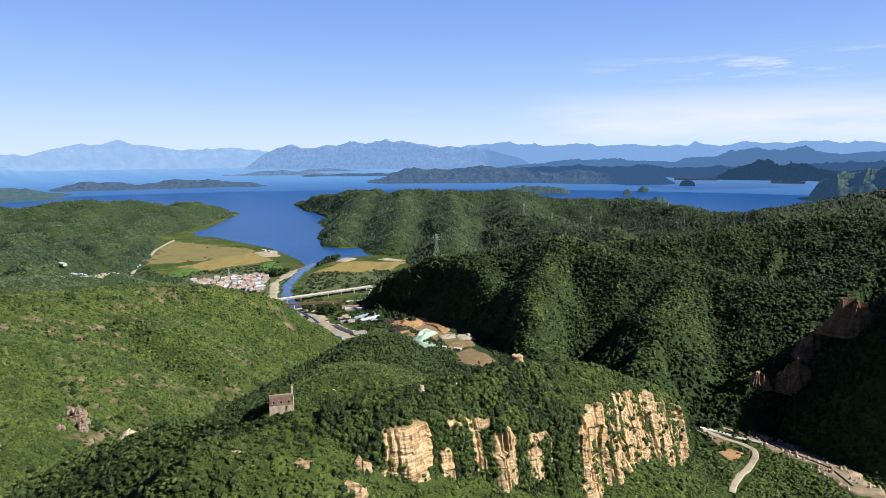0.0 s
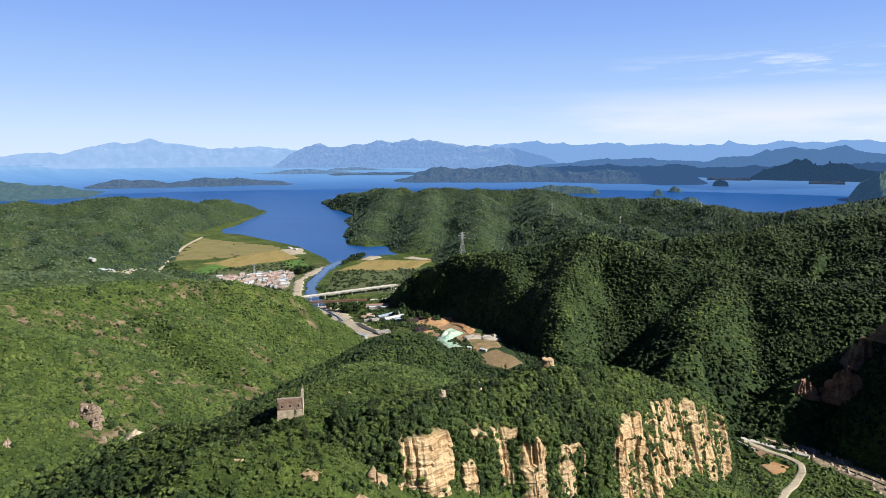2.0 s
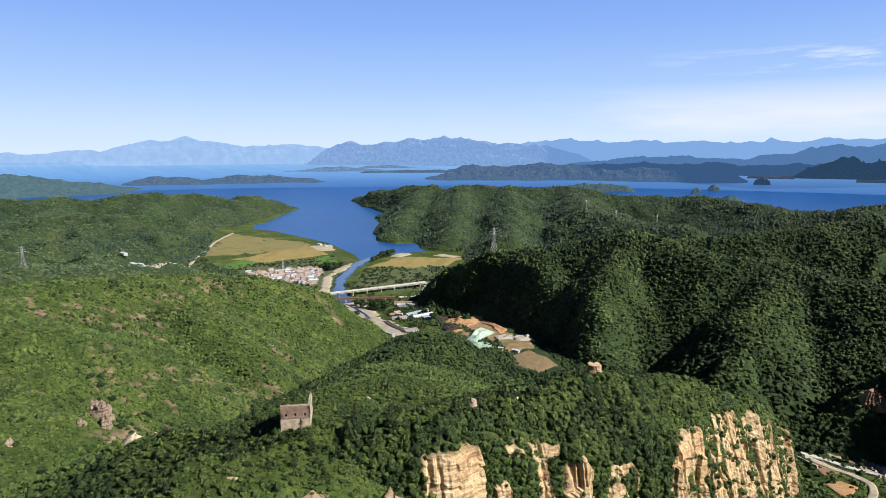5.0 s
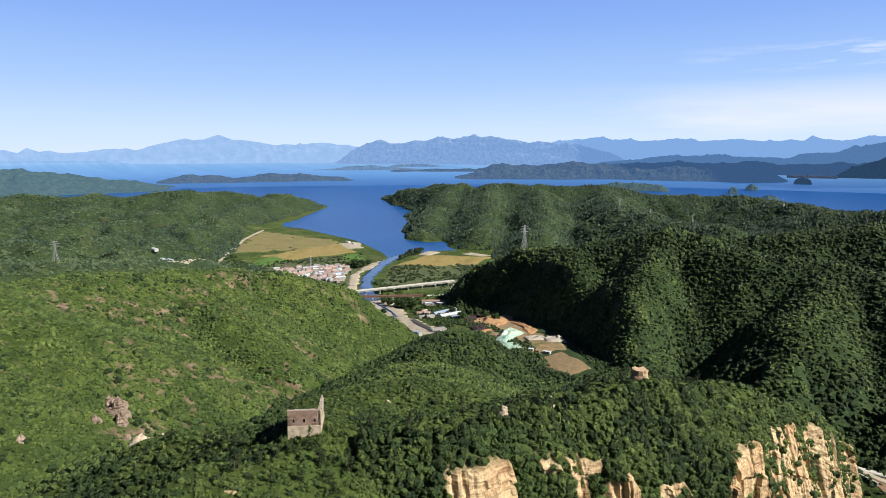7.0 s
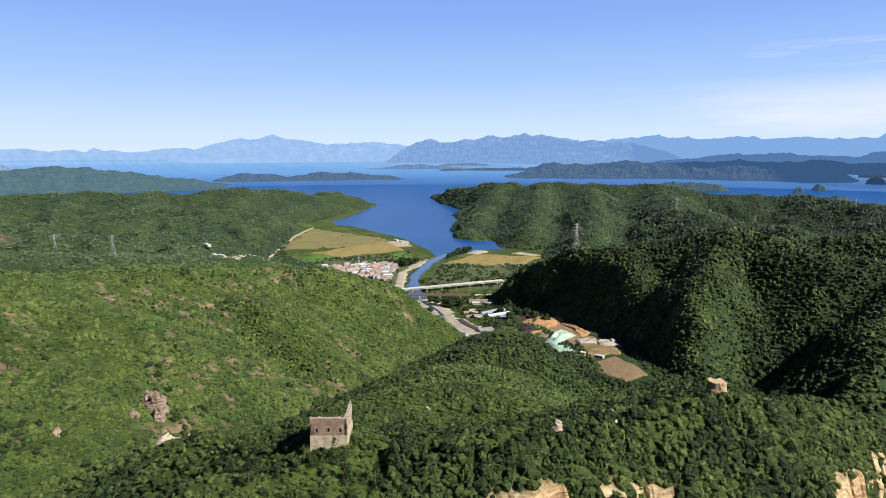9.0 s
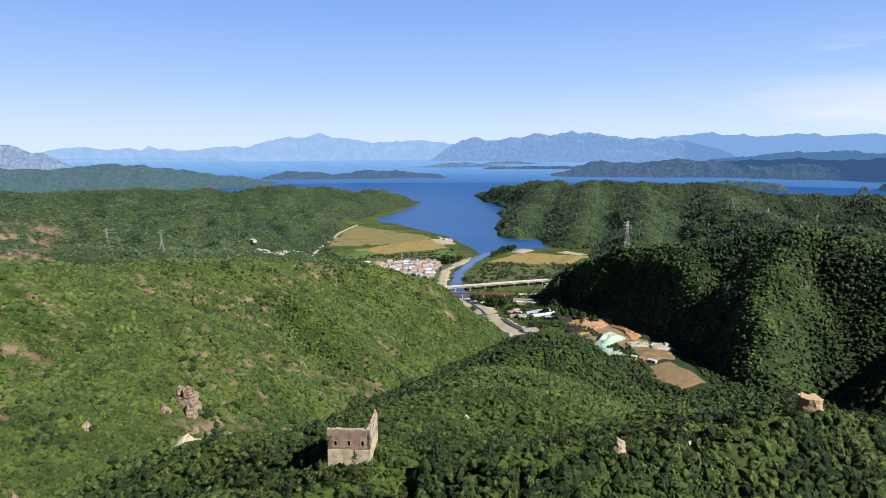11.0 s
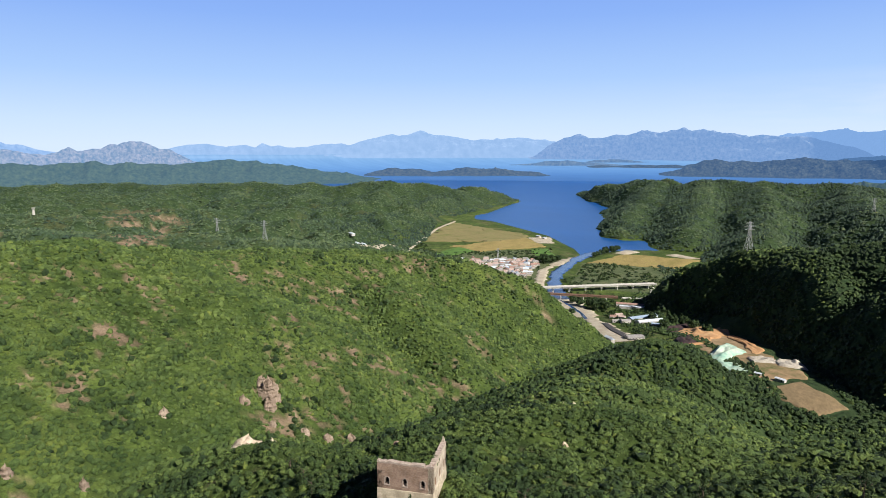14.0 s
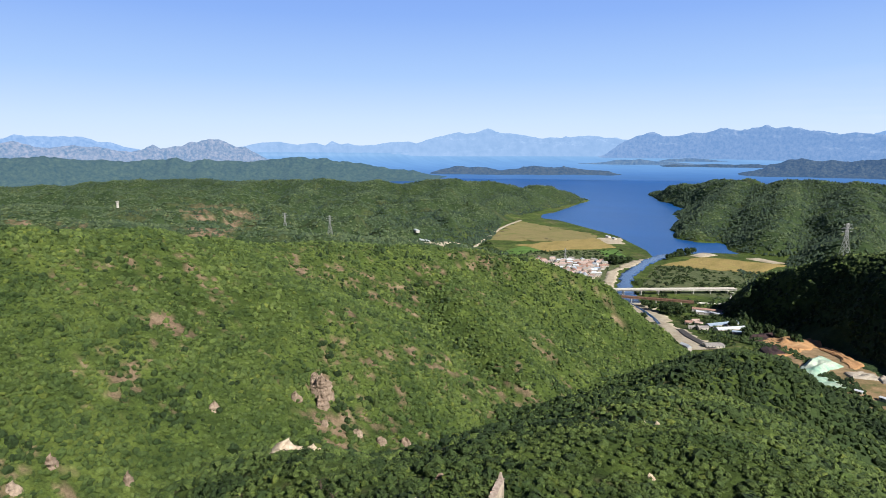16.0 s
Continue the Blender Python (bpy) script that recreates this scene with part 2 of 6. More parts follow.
LOWLAND = [
    # valley floors, fields, gully bottoms and the land behind the flight
    (26, 0.14, 0.14, 5, [(-130, 1120, 4), (-100, 960, 5), (-60, 870, 6), (-35, 780, 9), (5, 715, 15), (60, 650, 36), (108, 560, 56), (155, 470, 68), (215, 400, 70), (300, 330, 58), (345, 290, 52), (400, 170, 70), (450, 0, 95)]),
    (40, 0.14, 0.14, 5, [(34, 850, 16), (66, 785, 24), (92, 705, 36), (116, 625, 51), (132, 550, 61), (145, 470, 68)]),
    (95, 0.05, 0.05, 5, [(-790, 2010, 2), (-530, 1740, 2), (-420, 1530, 2.5), (-385, 1400, 3), (-355, 1130, 4)]),
    (38, 0.08, 0.08, 5, [(-945, 2990, 3), (-935, 2727, 4), (-912, 2388, 4), (-935, 2292, 4), (-882, 2119, 4), (-840, 1950, 4)]),
    (120, 0.05, 0.05, 5, [(-760, 1750, 4), (-640, 1560, 4), (-540, 1380, 5), (-440, 1220, 6)]),
    (260, 0.1, 0.1, 30, [(-2700, 1650, 16), (-1500, 1750, 14), (-1050, 1750, 8)]),
    (115, 0.06, 0.06, 5, [(-50, 1500, 2.5), (-75, 1300, 3), (-60, 1130, 4), (20, 1000, 8)]),
    (330, 0.25, 0.25, 40, [(-2600, 1300, 25), (-1500, 1000, 28), (-900, 900, 25), (-720, 600, 40)]),
    (300, 0.1, 0.1, 40, [(600, 1600, 24), (1000, 1300, 40), (1500, 900, 60)]),
    (14, 0.3, 0.3, 8, [(335, 300, 60), (356, 278, 58), (364, 250, 60), (345, 222, 64), (305, 176, 73), (280, 150, 78)]),
    (18, 0.2, 0.2, 8, [(375, 290, 52), (390, 255, 55), (402, 205, 62), (400, 150, 74)]),
    (20, 0.2, 0.2, 15, [(-60, 640, 18), (-40, 540, 38), (-70, 420, 60), (-125, 290, 82), (-165, 190, 96), (-190, 60, 105), (-220, -150, 115)]),
    (500, 0.25, 0.25, 60, [(900, -400, 120), (300, -1000, 150), (-700, -800, 160), (-1000, 0, 120)]),
]


FLANK_X, FLANK_DROP = [14, 45, 80, 115, 150, 190, 215, 274], [12, 9, 16, 25, 15, 6, 3, 2]


def crest_height(x, y, features, soft, gully=None):
    """Height of the ridges, each cut by gullies that run down its flanks."""
    acc = np.exp(np.full(x.shape, -8.0) / soft)
    for number, (w, kl, kr, rnd, pts) in enumerate(features):
        best, crest, along, run = np.full(x.shape, -200.0), np.zeros(x.shape), np.zeros(x.shape), 137.0 * number
        near, steep = np.full(x.shape, 1e9), None
        if kl > 2:                                          # a cliff: the side is that of the nearest stretch of crest
            steep = np.zeros(x.shape, bool)
            for (ax, ay, az), (bx, by, bz) in zip(pts, pts[1:]):
                ux, uy = bx - ax, by - ay
                s = np.clip(((x - ax) * ux + (y - ay) * uy) / (ux * ux + uy * uy), 0, 1)
                d = np.hypot(x - ax - s * ux, y - ay - s * uy)
                past = (s == 0) & (ax == pts[0][0])
                steep = np.where(d < near, (ux * (y - ay) - uy * (x - ax) > 0) | past, steep)
                near = np.minimum(near, d)
        for (ax, ay, az), (bx, by, bz) in zip(pts, pts[1:]):
            ux, uy = bx - ax, by - ay
            s = np.clip(((x - ax) * ux + (y - ay) * uy) / (ux * ux + uy * uy), 0, 1)
            dx, dy = x - ax - s * ux, y - ay - s * uy
            d = np.maximum(np.hypot(dx, dy) - w, 0)
            k = np.where(ux * dy - uy * dx > 0 if steep is None else steep, kl, kr)
            h = az + (bz - az) * s - k * (np.sqrt(d * d + rnd * rnd) - rnd)
            if steep is not None:                           # a bushy flank above the wall
                lip = np.interp(ax + s * ux, FLANK_X, FLANK_DROP)
                h = np.where(steep, az + (bz - az) * s - np.where(d < lip / 0.95, 0.95 * d, lip + 4.5 * (d - lip / 0.95)), h)
            length = math.hypot(ux, uy)
            if gully:
                more = h > best
                crest, along = np.where(more, az + (bz - az) * s, crest), np.where(more, run + s * length + np.where(k == kl, 900.0, 0.0), along)
            best = np.maximum(best, h)
            run += length
        depth, wave = gully[min(number, len(gully) - 1)] if gully else (0, 1)
        if depth:
            on = best > -30
            u, drop = along[on], (crest - best)[on]
            cut = np.clip(drop / (depth * 2.2), 0, 1) * depth
            wind = 0.35 * fbm(x[on] / 60, y[on] / 60, 2, 61)
            best[on] -= cut * np.clip(1.15 - 1.5 * np.abs(2 * value_noise(u / wave + wind, drop / (wave * 3.0), 63) - 1), 0, 1)
        acc += np.exp(best / soft)
    return soft * np.log(acc)


GULLIES = [(0, 1)] * 7 + [(7, 70)] * 6 + [(24, 95)] * 5 + [(6, 40)] * 3 + [(20, 90)] * 2 + [(32, 150)] * 6 + [(30, 140)]


TERRACE = [(34, 850), (66, 785), (92, 705), (116, 625), (132, 550), (142, 480)]


def off_line(x, y, pts):
    """How far a place lies from a line."""
    d = np.full(x.shape, 1e9)
    for (ax, ay), (bx, by) in zip(pts, pts[1:]):
        f = np.clip(((x - ax) * (bx - ax) + (y - ay) * (by - ay)) / ((bx - ax) ** 2 + (by - ay) ** 2), 0, 1)
        d = np.minimum(d, np.hypot(x - ax - f * (bx - ax), y - ay - f * (by - ay)))
    return d


def height(x, y, fine=True):
    x, y = np.asarray(x, float), np.asarray(y, float)
    hills = crest_height(x, y, RIDGES, 3.0, GULLIES)
    hills = hills - 38 * np.clip(1 - (off_line(x, y, TERRACE) - 34) / 48, 0, 1)
    if fine:
        far = np.clip((np.hypot(x - 52, y + 140) - 350) / 1500, 0, 1)
        rise = np.clip((hills - 8) / 45, 0, 1)
        hills = hills + rise * (3.0 + 10 * far) * (fbm(x / 95, y / 95, 4, 3, True) - 0.2)
        back = np.clip((y - 1250) / 300, 0, 1)
        hills = hills + rise * back * (30 - 0.12 * np.clip(hills, 0, 150)) * (fbm(x / 190, y / 190, 3, 13, True) - 0.05)
        hills = hills + rise * 1.2 * fbm(x / 14, y / 14, 3, 8)
    low = crest_height(x, y, LOWLAND, 1.0)
    wild = np.clip((-740 - 0.15 * (y - 1400) - x) / 120, 0, 1) * np.clip((y - 700) / 200, 0, 1) * np.clip((low - 1) / 6, 0, 1)
    low = low + wild * 66 * np.clip(fbm(x / 150, y / 150, 4, 19, True) + 0.2, 0, 1)
    gap = np.clip(0.5 + 0.5 * (hills - low) / 5, 0, 1)
    return low + (hills - low) * gap + 5 * gap * (1 - gap)


def bareness(x, y):
    """How far soil and scree show between the shrubs: streaks across the left hill, red earth on the far left slopes."""
    n = fbm(x / 70, y / 50, 3, 21) * 0.7 + 0.75 * fbm(x / 7, y / 6, 4, 27)
    where = np.clip((x * -0.6 + 40) / 120, 0.0, 1) * np.clip((y + 40) / 120, 0, 1) * np.clip((900 - y) / 200, 0.35, 1)
    red = np.exp(-(((x + 1475) / 170) ** 2 + ((y - 1150) / 150) ** 2)) + np.exp(-(((x + 965) / 100) ** 2 + ((y - 760) / 90) ** 2))
    red = np.clip(red * 1.6, 0, 1) * np.clip(fbm(x / 40, y / 40, 4, 29) * 5 + 0.5, 0, 1)
    return np.clip(np.clip((n - 0.30) * 6, 0, 1) * where + red, 0, 1)


def grid_mesh(name, verts, rows, cols, mat, wrap=False, smooth=True):
    """One sheet from rows x cols places."""
    i = np.arange(rows - 1)[:, None] * cols
    j = np.arange(cols if wrap else cols - 1)[None]
    k = (j + 1) % cols
    quads = np.stack([i + j, i + cols + j, i + cols + k, i + k] if wrap else [i + j, i + k, i + cols + k, i + cols + j], -1).reshape(-1, 4)
    me = bpy.data.meshes.new(name)
    n = len(quads)
    me.vertices.add(len(verts)), me.loops.add(4 * n), me.polygons.add(n)
    me.vertices.foreach_set("co", np.asarray(verts, np.float32).ravel())
    me.loops.foreach_set("vertex_index", quads.astype(np.int32).ravel())
    me.polygons.foreach_set("loop_start", np.arange(0, 4 * n, 4, dtype=np.int32))
    me.polygons.foreach_set("use_smooth", np.full(n, smooth))
    me.materials.append(mat)
    me.update(calc_edges=True)
    return me


ANGLES = np.radians(np.concatenate([np.arange(-52, 78, 0.41), np.arange(78, 308, 4.0)]))    # to the left of +y


def polar_sheet(name, ranges, mat, z=None, angles=ANGLES, wrap=True):
    real = stretch_range(ranges)
    X = CENTRE[0] - real[:, None] * np.sin(angles)[None]
    Y = CENTRE[1] + real[:, None] * np.cos(angles)[None]
    Z = height(X, Y) if z is None else np.full(X.shape, z)
    me = grid_mesh(name, shrink(np.stack([X, Y, Z], -1)).reshape(-1, 3), len(ranges), len(angles), mat, wrap)
    return me, X, Y, Z


RANGES = np.concatenate([np.linspace(0.2, 36, 8), np.exp(np.arange(np.log(40), np.log(2500), 0.0095)), np.arange(2500, 4130, 18)])
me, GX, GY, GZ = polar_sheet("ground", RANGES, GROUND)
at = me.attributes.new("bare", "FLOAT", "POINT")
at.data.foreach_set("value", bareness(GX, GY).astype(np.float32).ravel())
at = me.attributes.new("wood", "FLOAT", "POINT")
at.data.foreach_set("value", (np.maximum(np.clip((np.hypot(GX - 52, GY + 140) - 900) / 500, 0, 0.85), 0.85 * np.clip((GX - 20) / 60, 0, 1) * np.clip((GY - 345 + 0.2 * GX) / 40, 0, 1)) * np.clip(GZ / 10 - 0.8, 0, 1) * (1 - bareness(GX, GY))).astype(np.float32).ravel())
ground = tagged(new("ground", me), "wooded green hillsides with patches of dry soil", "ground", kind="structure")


def land(x, y):
    """Height of the ground sheet, read between its own points."""
    r, a = np.hypot(x - CENTRE[0], y - CENTRE[1]), np.arctan2(CENTRE[0] - x, y - CENTRE[1])
    i = np.clip(np.interp(r, stretch_range(RANGES), np.arange(len(RANGES))), 0, len(RANGES) - 1.001)
    j = np.clip(np.interp(a, ANGLES, np.arange(len(ANGLES))), 0, len(ANGLES) - 1.001)
    p, q = i.astype(int), j.astype(int)
    u, v = i - p, j - q
    return (GZ[p, q] * (1 - u) + GZ[p + 1, q] * u) * (1 - v) + (GZ[p, q + 1] * (1 - u) + GZ[p + 1, q + 1] * u) * v


WR = np.concatenate([np.linspace(1000, 2500, 60), np.linspace(2525, 4085, 70)])
me, _, _, _ = polar_sheet("water", WR, WATER, 0.0, np.radians(np.concatenate([np.arange(-52, 84, 1.5), np.arange(84, 308, 8.0)])))
me.normals_split_custom_set_from_vertices([(0, 0, 1)] * len(me.vertices))      # level water
water = tagged(new("water", me), "deep blue lake with a faint ripple", "lake", kind="structure")

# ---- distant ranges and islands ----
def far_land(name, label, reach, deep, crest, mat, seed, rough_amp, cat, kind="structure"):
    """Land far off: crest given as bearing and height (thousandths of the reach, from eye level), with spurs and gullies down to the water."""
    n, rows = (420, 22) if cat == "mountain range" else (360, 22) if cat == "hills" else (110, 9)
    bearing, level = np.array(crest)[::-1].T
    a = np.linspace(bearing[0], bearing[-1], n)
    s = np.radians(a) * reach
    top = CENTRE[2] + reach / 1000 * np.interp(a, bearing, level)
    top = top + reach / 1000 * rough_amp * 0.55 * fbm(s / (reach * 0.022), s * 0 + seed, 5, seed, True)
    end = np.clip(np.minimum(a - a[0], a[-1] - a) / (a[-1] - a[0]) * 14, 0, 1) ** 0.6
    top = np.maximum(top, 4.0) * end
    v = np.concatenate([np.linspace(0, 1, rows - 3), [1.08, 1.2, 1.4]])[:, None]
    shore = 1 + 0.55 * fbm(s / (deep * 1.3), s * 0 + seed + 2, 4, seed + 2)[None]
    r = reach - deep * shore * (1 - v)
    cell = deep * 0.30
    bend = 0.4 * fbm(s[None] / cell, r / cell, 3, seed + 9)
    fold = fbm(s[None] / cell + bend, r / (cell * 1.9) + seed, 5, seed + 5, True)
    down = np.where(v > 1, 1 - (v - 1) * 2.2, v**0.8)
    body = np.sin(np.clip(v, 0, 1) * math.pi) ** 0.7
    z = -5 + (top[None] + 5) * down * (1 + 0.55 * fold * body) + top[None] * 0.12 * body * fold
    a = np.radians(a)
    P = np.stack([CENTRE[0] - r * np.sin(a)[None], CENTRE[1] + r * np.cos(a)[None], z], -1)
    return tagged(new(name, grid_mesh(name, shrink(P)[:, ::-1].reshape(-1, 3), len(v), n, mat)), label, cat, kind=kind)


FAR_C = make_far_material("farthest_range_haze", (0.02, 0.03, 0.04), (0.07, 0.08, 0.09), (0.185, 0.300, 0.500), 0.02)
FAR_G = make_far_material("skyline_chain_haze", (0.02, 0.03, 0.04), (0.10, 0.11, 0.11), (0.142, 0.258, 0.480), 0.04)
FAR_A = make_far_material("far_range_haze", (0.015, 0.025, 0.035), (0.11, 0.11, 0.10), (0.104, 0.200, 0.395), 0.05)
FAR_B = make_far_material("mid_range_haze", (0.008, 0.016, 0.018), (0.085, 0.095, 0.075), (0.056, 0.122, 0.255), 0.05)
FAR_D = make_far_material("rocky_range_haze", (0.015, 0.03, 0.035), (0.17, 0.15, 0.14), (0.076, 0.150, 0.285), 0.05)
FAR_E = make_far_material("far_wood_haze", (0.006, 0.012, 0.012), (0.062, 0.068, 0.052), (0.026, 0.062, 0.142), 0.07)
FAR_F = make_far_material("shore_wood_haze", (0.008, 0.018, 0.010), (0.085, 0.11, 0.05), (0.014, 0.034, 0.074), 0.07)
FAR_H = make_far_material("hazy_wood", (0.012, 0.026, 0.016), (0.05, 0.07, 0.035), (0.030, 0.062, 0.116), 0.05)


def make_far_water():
    """Open water that pales with distance: haze put in as emission."""
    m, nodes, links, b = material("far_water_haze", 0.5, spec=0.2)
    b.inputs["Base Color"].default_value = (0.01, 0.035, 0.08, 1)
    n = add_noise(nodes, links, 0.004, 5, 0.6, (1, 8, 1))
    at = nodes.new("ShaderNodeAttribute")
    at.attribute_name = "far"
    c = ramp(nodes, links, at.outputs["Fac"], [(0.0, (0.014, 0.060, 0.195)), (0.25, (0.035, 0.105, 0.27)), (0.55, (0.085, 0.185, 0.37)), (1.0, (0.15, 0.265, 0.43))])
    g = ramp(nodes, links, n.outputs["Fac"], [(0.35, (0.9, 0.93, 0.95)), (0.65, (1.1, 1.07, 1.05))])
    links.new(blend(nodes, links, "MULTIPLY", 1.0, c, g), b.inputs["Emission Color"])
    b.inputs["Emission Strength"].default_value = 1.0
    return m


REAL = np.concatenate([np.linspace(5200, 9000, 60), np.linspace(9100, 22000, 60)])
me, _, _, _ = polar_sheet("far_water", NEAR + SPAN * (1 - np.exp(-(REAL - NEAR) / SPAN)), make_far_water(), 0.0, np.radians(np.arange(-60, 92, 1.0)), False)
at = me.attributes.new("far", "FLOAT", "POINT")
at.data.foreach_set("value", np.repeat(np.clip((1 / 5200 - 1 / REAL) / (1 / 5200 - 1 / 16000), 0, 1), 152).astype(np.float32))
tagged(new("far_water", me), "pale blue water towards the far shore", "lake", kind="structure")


def make_sky_material():
    """Clear blue that pales towards the skyline, thin high cloud on the right."""
    m = bpy.data.materials.new("clear_sky")
    m.use_nodes = True
    nodes, links = m.node_tree.nodes, m.node_tree.links
    nodes.clear()
    out, em = nodes.new("ShaderNodeOutputMaterial"), nodes.new("ShaderNodeEmission")
    tc, sep, sc = nodes.new("ShaderNodeTexCoord"), nodes.new("ShaderNodeSeparateXYZ"), nodes.new("ShaderNodeMapRange")
    links.new(tc.outputs["Object"], sep.inputs[0])
    links.new(sep.outputs["Z"], sc.inputs["Value"])
    sc.inputs["From Min"].default_value, sc.inputs["From Max"].default_value = 300, 1700
    blue = ramp(nodes, links, sc.outputs[0], [(0.0, (0.455, 0.545, 0.665)), (0.12, (0.40, 0.51, 0.665)), (0.35, (0.27, 0.405, 0.645)), (0.65, (0.175, 0.30, 0.61)), (1.0, (0.12, 0.225, 0.555))])
    wisp = add_noise(nodes, links, 1.0, 7, 0.62, (0.0014, 0.0012, 0.014))
    soft = add_noise(nodes, links, 1.0, 4, 0.55, (0.0006, 0.0006, 0.0045))

    def span(socket, a, b, c, d):
        up, down, mul = nodes.new("ShaderNodeMapRange"), nodes.new("ShaderNodeMapRange"), nodes.new("ShaderNodeMath")
        mul.operation = "MULTIPLY"
        for n, lo, hi, p, q in ((up, a, b, 0, 1), (down, c, d, 1, 0)):
            links.new(socket, n.inputs["Value"])
            for key, value in (("From Min", lo), ("From Max", hi), ("To Min", p), ("To Max", q)):
                n.inputs[key].default_value = value
        links.new(up.outputs[0], mul.inputs[0])
        links.new(down.outputs[0], mul.inputs[1])
        return mul.outputs[0]

    def times(a, b):
        mul = nodes.new("ShaderNodeMath")
        mul.operation = "MULTIPLY"
        links.new(a, mul.inputs[0])
        links.new(b, mul.inputs[1])
        return mul.outputs[0]

    streak = ramp(nodes, links, wisp.outputs["Fac"], [(0.5, (0, 0, 0)), (0.7, (0.9, 0.9, 0.9))])
    high = times(times(streak, span(sep.outputs["X"], 1300, 2300, 6000, 7000)), span(sep.outputs["Z"], 800, 880, 930, 1020))
    veil = ramp(nodes, links, soft.outputs["Fac"], [(0.34, (0, 0, 0)), (0.6, (0.75, 0.75, 0.75))])
    low = times(times(veil, span(sep.outputs["X"], -300, 1900, 6000, 7000)), span(sep.outputs["Z"], 340, 470, 560, 800))
    c = blend(nodes, links, "MIX", low, blue, (0.585, 0.60, 0.655))
    c = blend(nodes, links, "MIX", high, c, (0.60, 0.63, 0.68))
    links.new(c, em.inputs["Color"])
    links.new(em.outputs[0], out.inputs["Surface"])
    return m


a, e = np.radians(np.linspace(-47, 74, 80))[None], np.radians(np.linspace(-2.2, 15.5, 28))[:, None]
P = np.stack([CENTRE[0] - 4790 * np.sin(a) * np.cos(e), CENTRE[1] + 4790 * np.cos(a) * np.cos(e), CENTRE[2] + 4790 * np.sin(e) + 0 * a], -1)
tagged(new("backdrop", grid_mesh("backdrop", P.reshape(-1, 3), 28, 80, make_sky_material())), "clear blue sky with thin cloud near the skyline", "sky", kind="structure")
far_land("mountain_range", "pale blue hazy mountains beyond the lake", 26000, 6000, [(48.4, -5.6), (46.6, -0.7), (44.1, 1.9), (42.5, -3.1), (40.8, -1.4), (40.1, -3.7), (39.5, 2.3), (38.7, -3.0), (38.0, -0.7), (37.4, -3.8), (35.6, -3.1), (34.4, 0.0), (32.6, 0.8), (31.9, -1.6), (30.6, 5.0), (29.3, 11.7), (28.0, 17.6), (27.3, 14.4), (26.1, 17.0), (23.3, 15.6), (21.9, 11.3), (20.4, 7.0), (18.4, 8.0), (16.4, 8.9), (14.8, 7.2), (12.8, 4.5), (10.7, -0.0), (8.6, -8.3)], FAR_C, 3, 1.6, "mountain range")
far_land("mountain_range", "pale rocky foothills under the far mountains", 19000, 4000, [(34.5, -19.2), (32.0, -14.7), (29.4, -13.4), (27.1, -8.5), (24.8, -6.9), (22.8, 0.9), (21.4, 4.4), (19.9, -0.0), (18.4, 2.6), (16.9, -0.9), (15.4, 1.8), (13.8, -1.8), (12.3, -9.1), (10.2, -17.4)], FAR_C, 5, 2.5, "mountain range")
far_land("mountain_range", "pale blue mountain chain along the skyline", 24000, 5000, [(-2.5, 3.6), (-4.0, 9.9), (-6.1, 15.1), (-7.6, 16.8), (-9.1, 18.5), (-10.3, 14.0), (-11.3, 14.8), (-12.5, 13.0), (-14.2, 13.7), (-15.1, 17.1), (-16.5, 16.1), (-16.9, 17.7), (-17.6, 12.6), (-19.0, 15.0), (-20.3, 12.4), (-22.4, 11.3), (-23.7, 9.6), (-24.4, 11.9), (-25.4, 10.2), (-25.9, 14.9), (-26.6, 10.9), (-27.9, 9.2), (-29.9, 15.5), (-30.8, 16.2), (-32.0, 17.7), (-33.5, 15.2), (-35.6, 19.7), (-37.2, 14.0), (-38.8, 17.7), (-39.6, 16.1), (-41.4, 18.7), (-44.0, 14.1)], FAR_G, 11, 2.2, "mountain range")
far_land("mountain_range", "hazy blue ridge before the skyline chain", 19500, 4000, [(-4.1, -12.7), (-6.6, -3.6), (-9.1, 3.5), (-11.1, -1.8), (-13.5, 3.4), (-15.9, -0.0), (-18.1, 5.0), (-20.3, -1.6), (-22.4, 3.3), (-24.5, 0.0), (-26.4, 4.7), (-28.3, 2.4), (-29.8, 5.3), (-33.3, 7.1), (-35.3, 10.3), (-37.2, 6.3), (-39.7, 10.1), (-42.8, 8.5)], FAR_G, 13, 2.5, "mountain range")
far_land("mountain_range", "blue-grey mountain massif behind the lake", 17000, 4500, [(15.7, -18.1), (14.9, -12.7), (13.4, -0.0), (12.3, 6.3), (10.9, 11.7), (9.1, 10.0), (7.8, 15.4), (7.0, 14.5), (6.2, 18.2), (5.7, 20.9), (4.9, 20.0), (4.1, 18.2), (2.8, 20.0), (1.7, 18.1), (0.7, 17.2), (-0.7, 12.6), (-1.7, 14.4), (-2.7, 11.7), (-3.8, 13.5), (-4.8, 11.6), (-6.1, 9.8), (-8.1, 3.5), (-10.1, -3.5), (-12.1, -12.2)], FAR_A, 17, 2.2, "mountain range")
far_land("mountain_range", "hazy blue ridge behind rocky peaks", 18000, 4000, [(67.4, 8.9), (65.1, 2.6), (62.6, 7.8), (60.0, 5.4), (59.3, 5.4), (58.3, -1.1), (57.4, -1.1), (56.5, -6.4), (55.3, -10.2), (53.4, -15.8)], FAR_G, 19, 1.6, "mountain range")
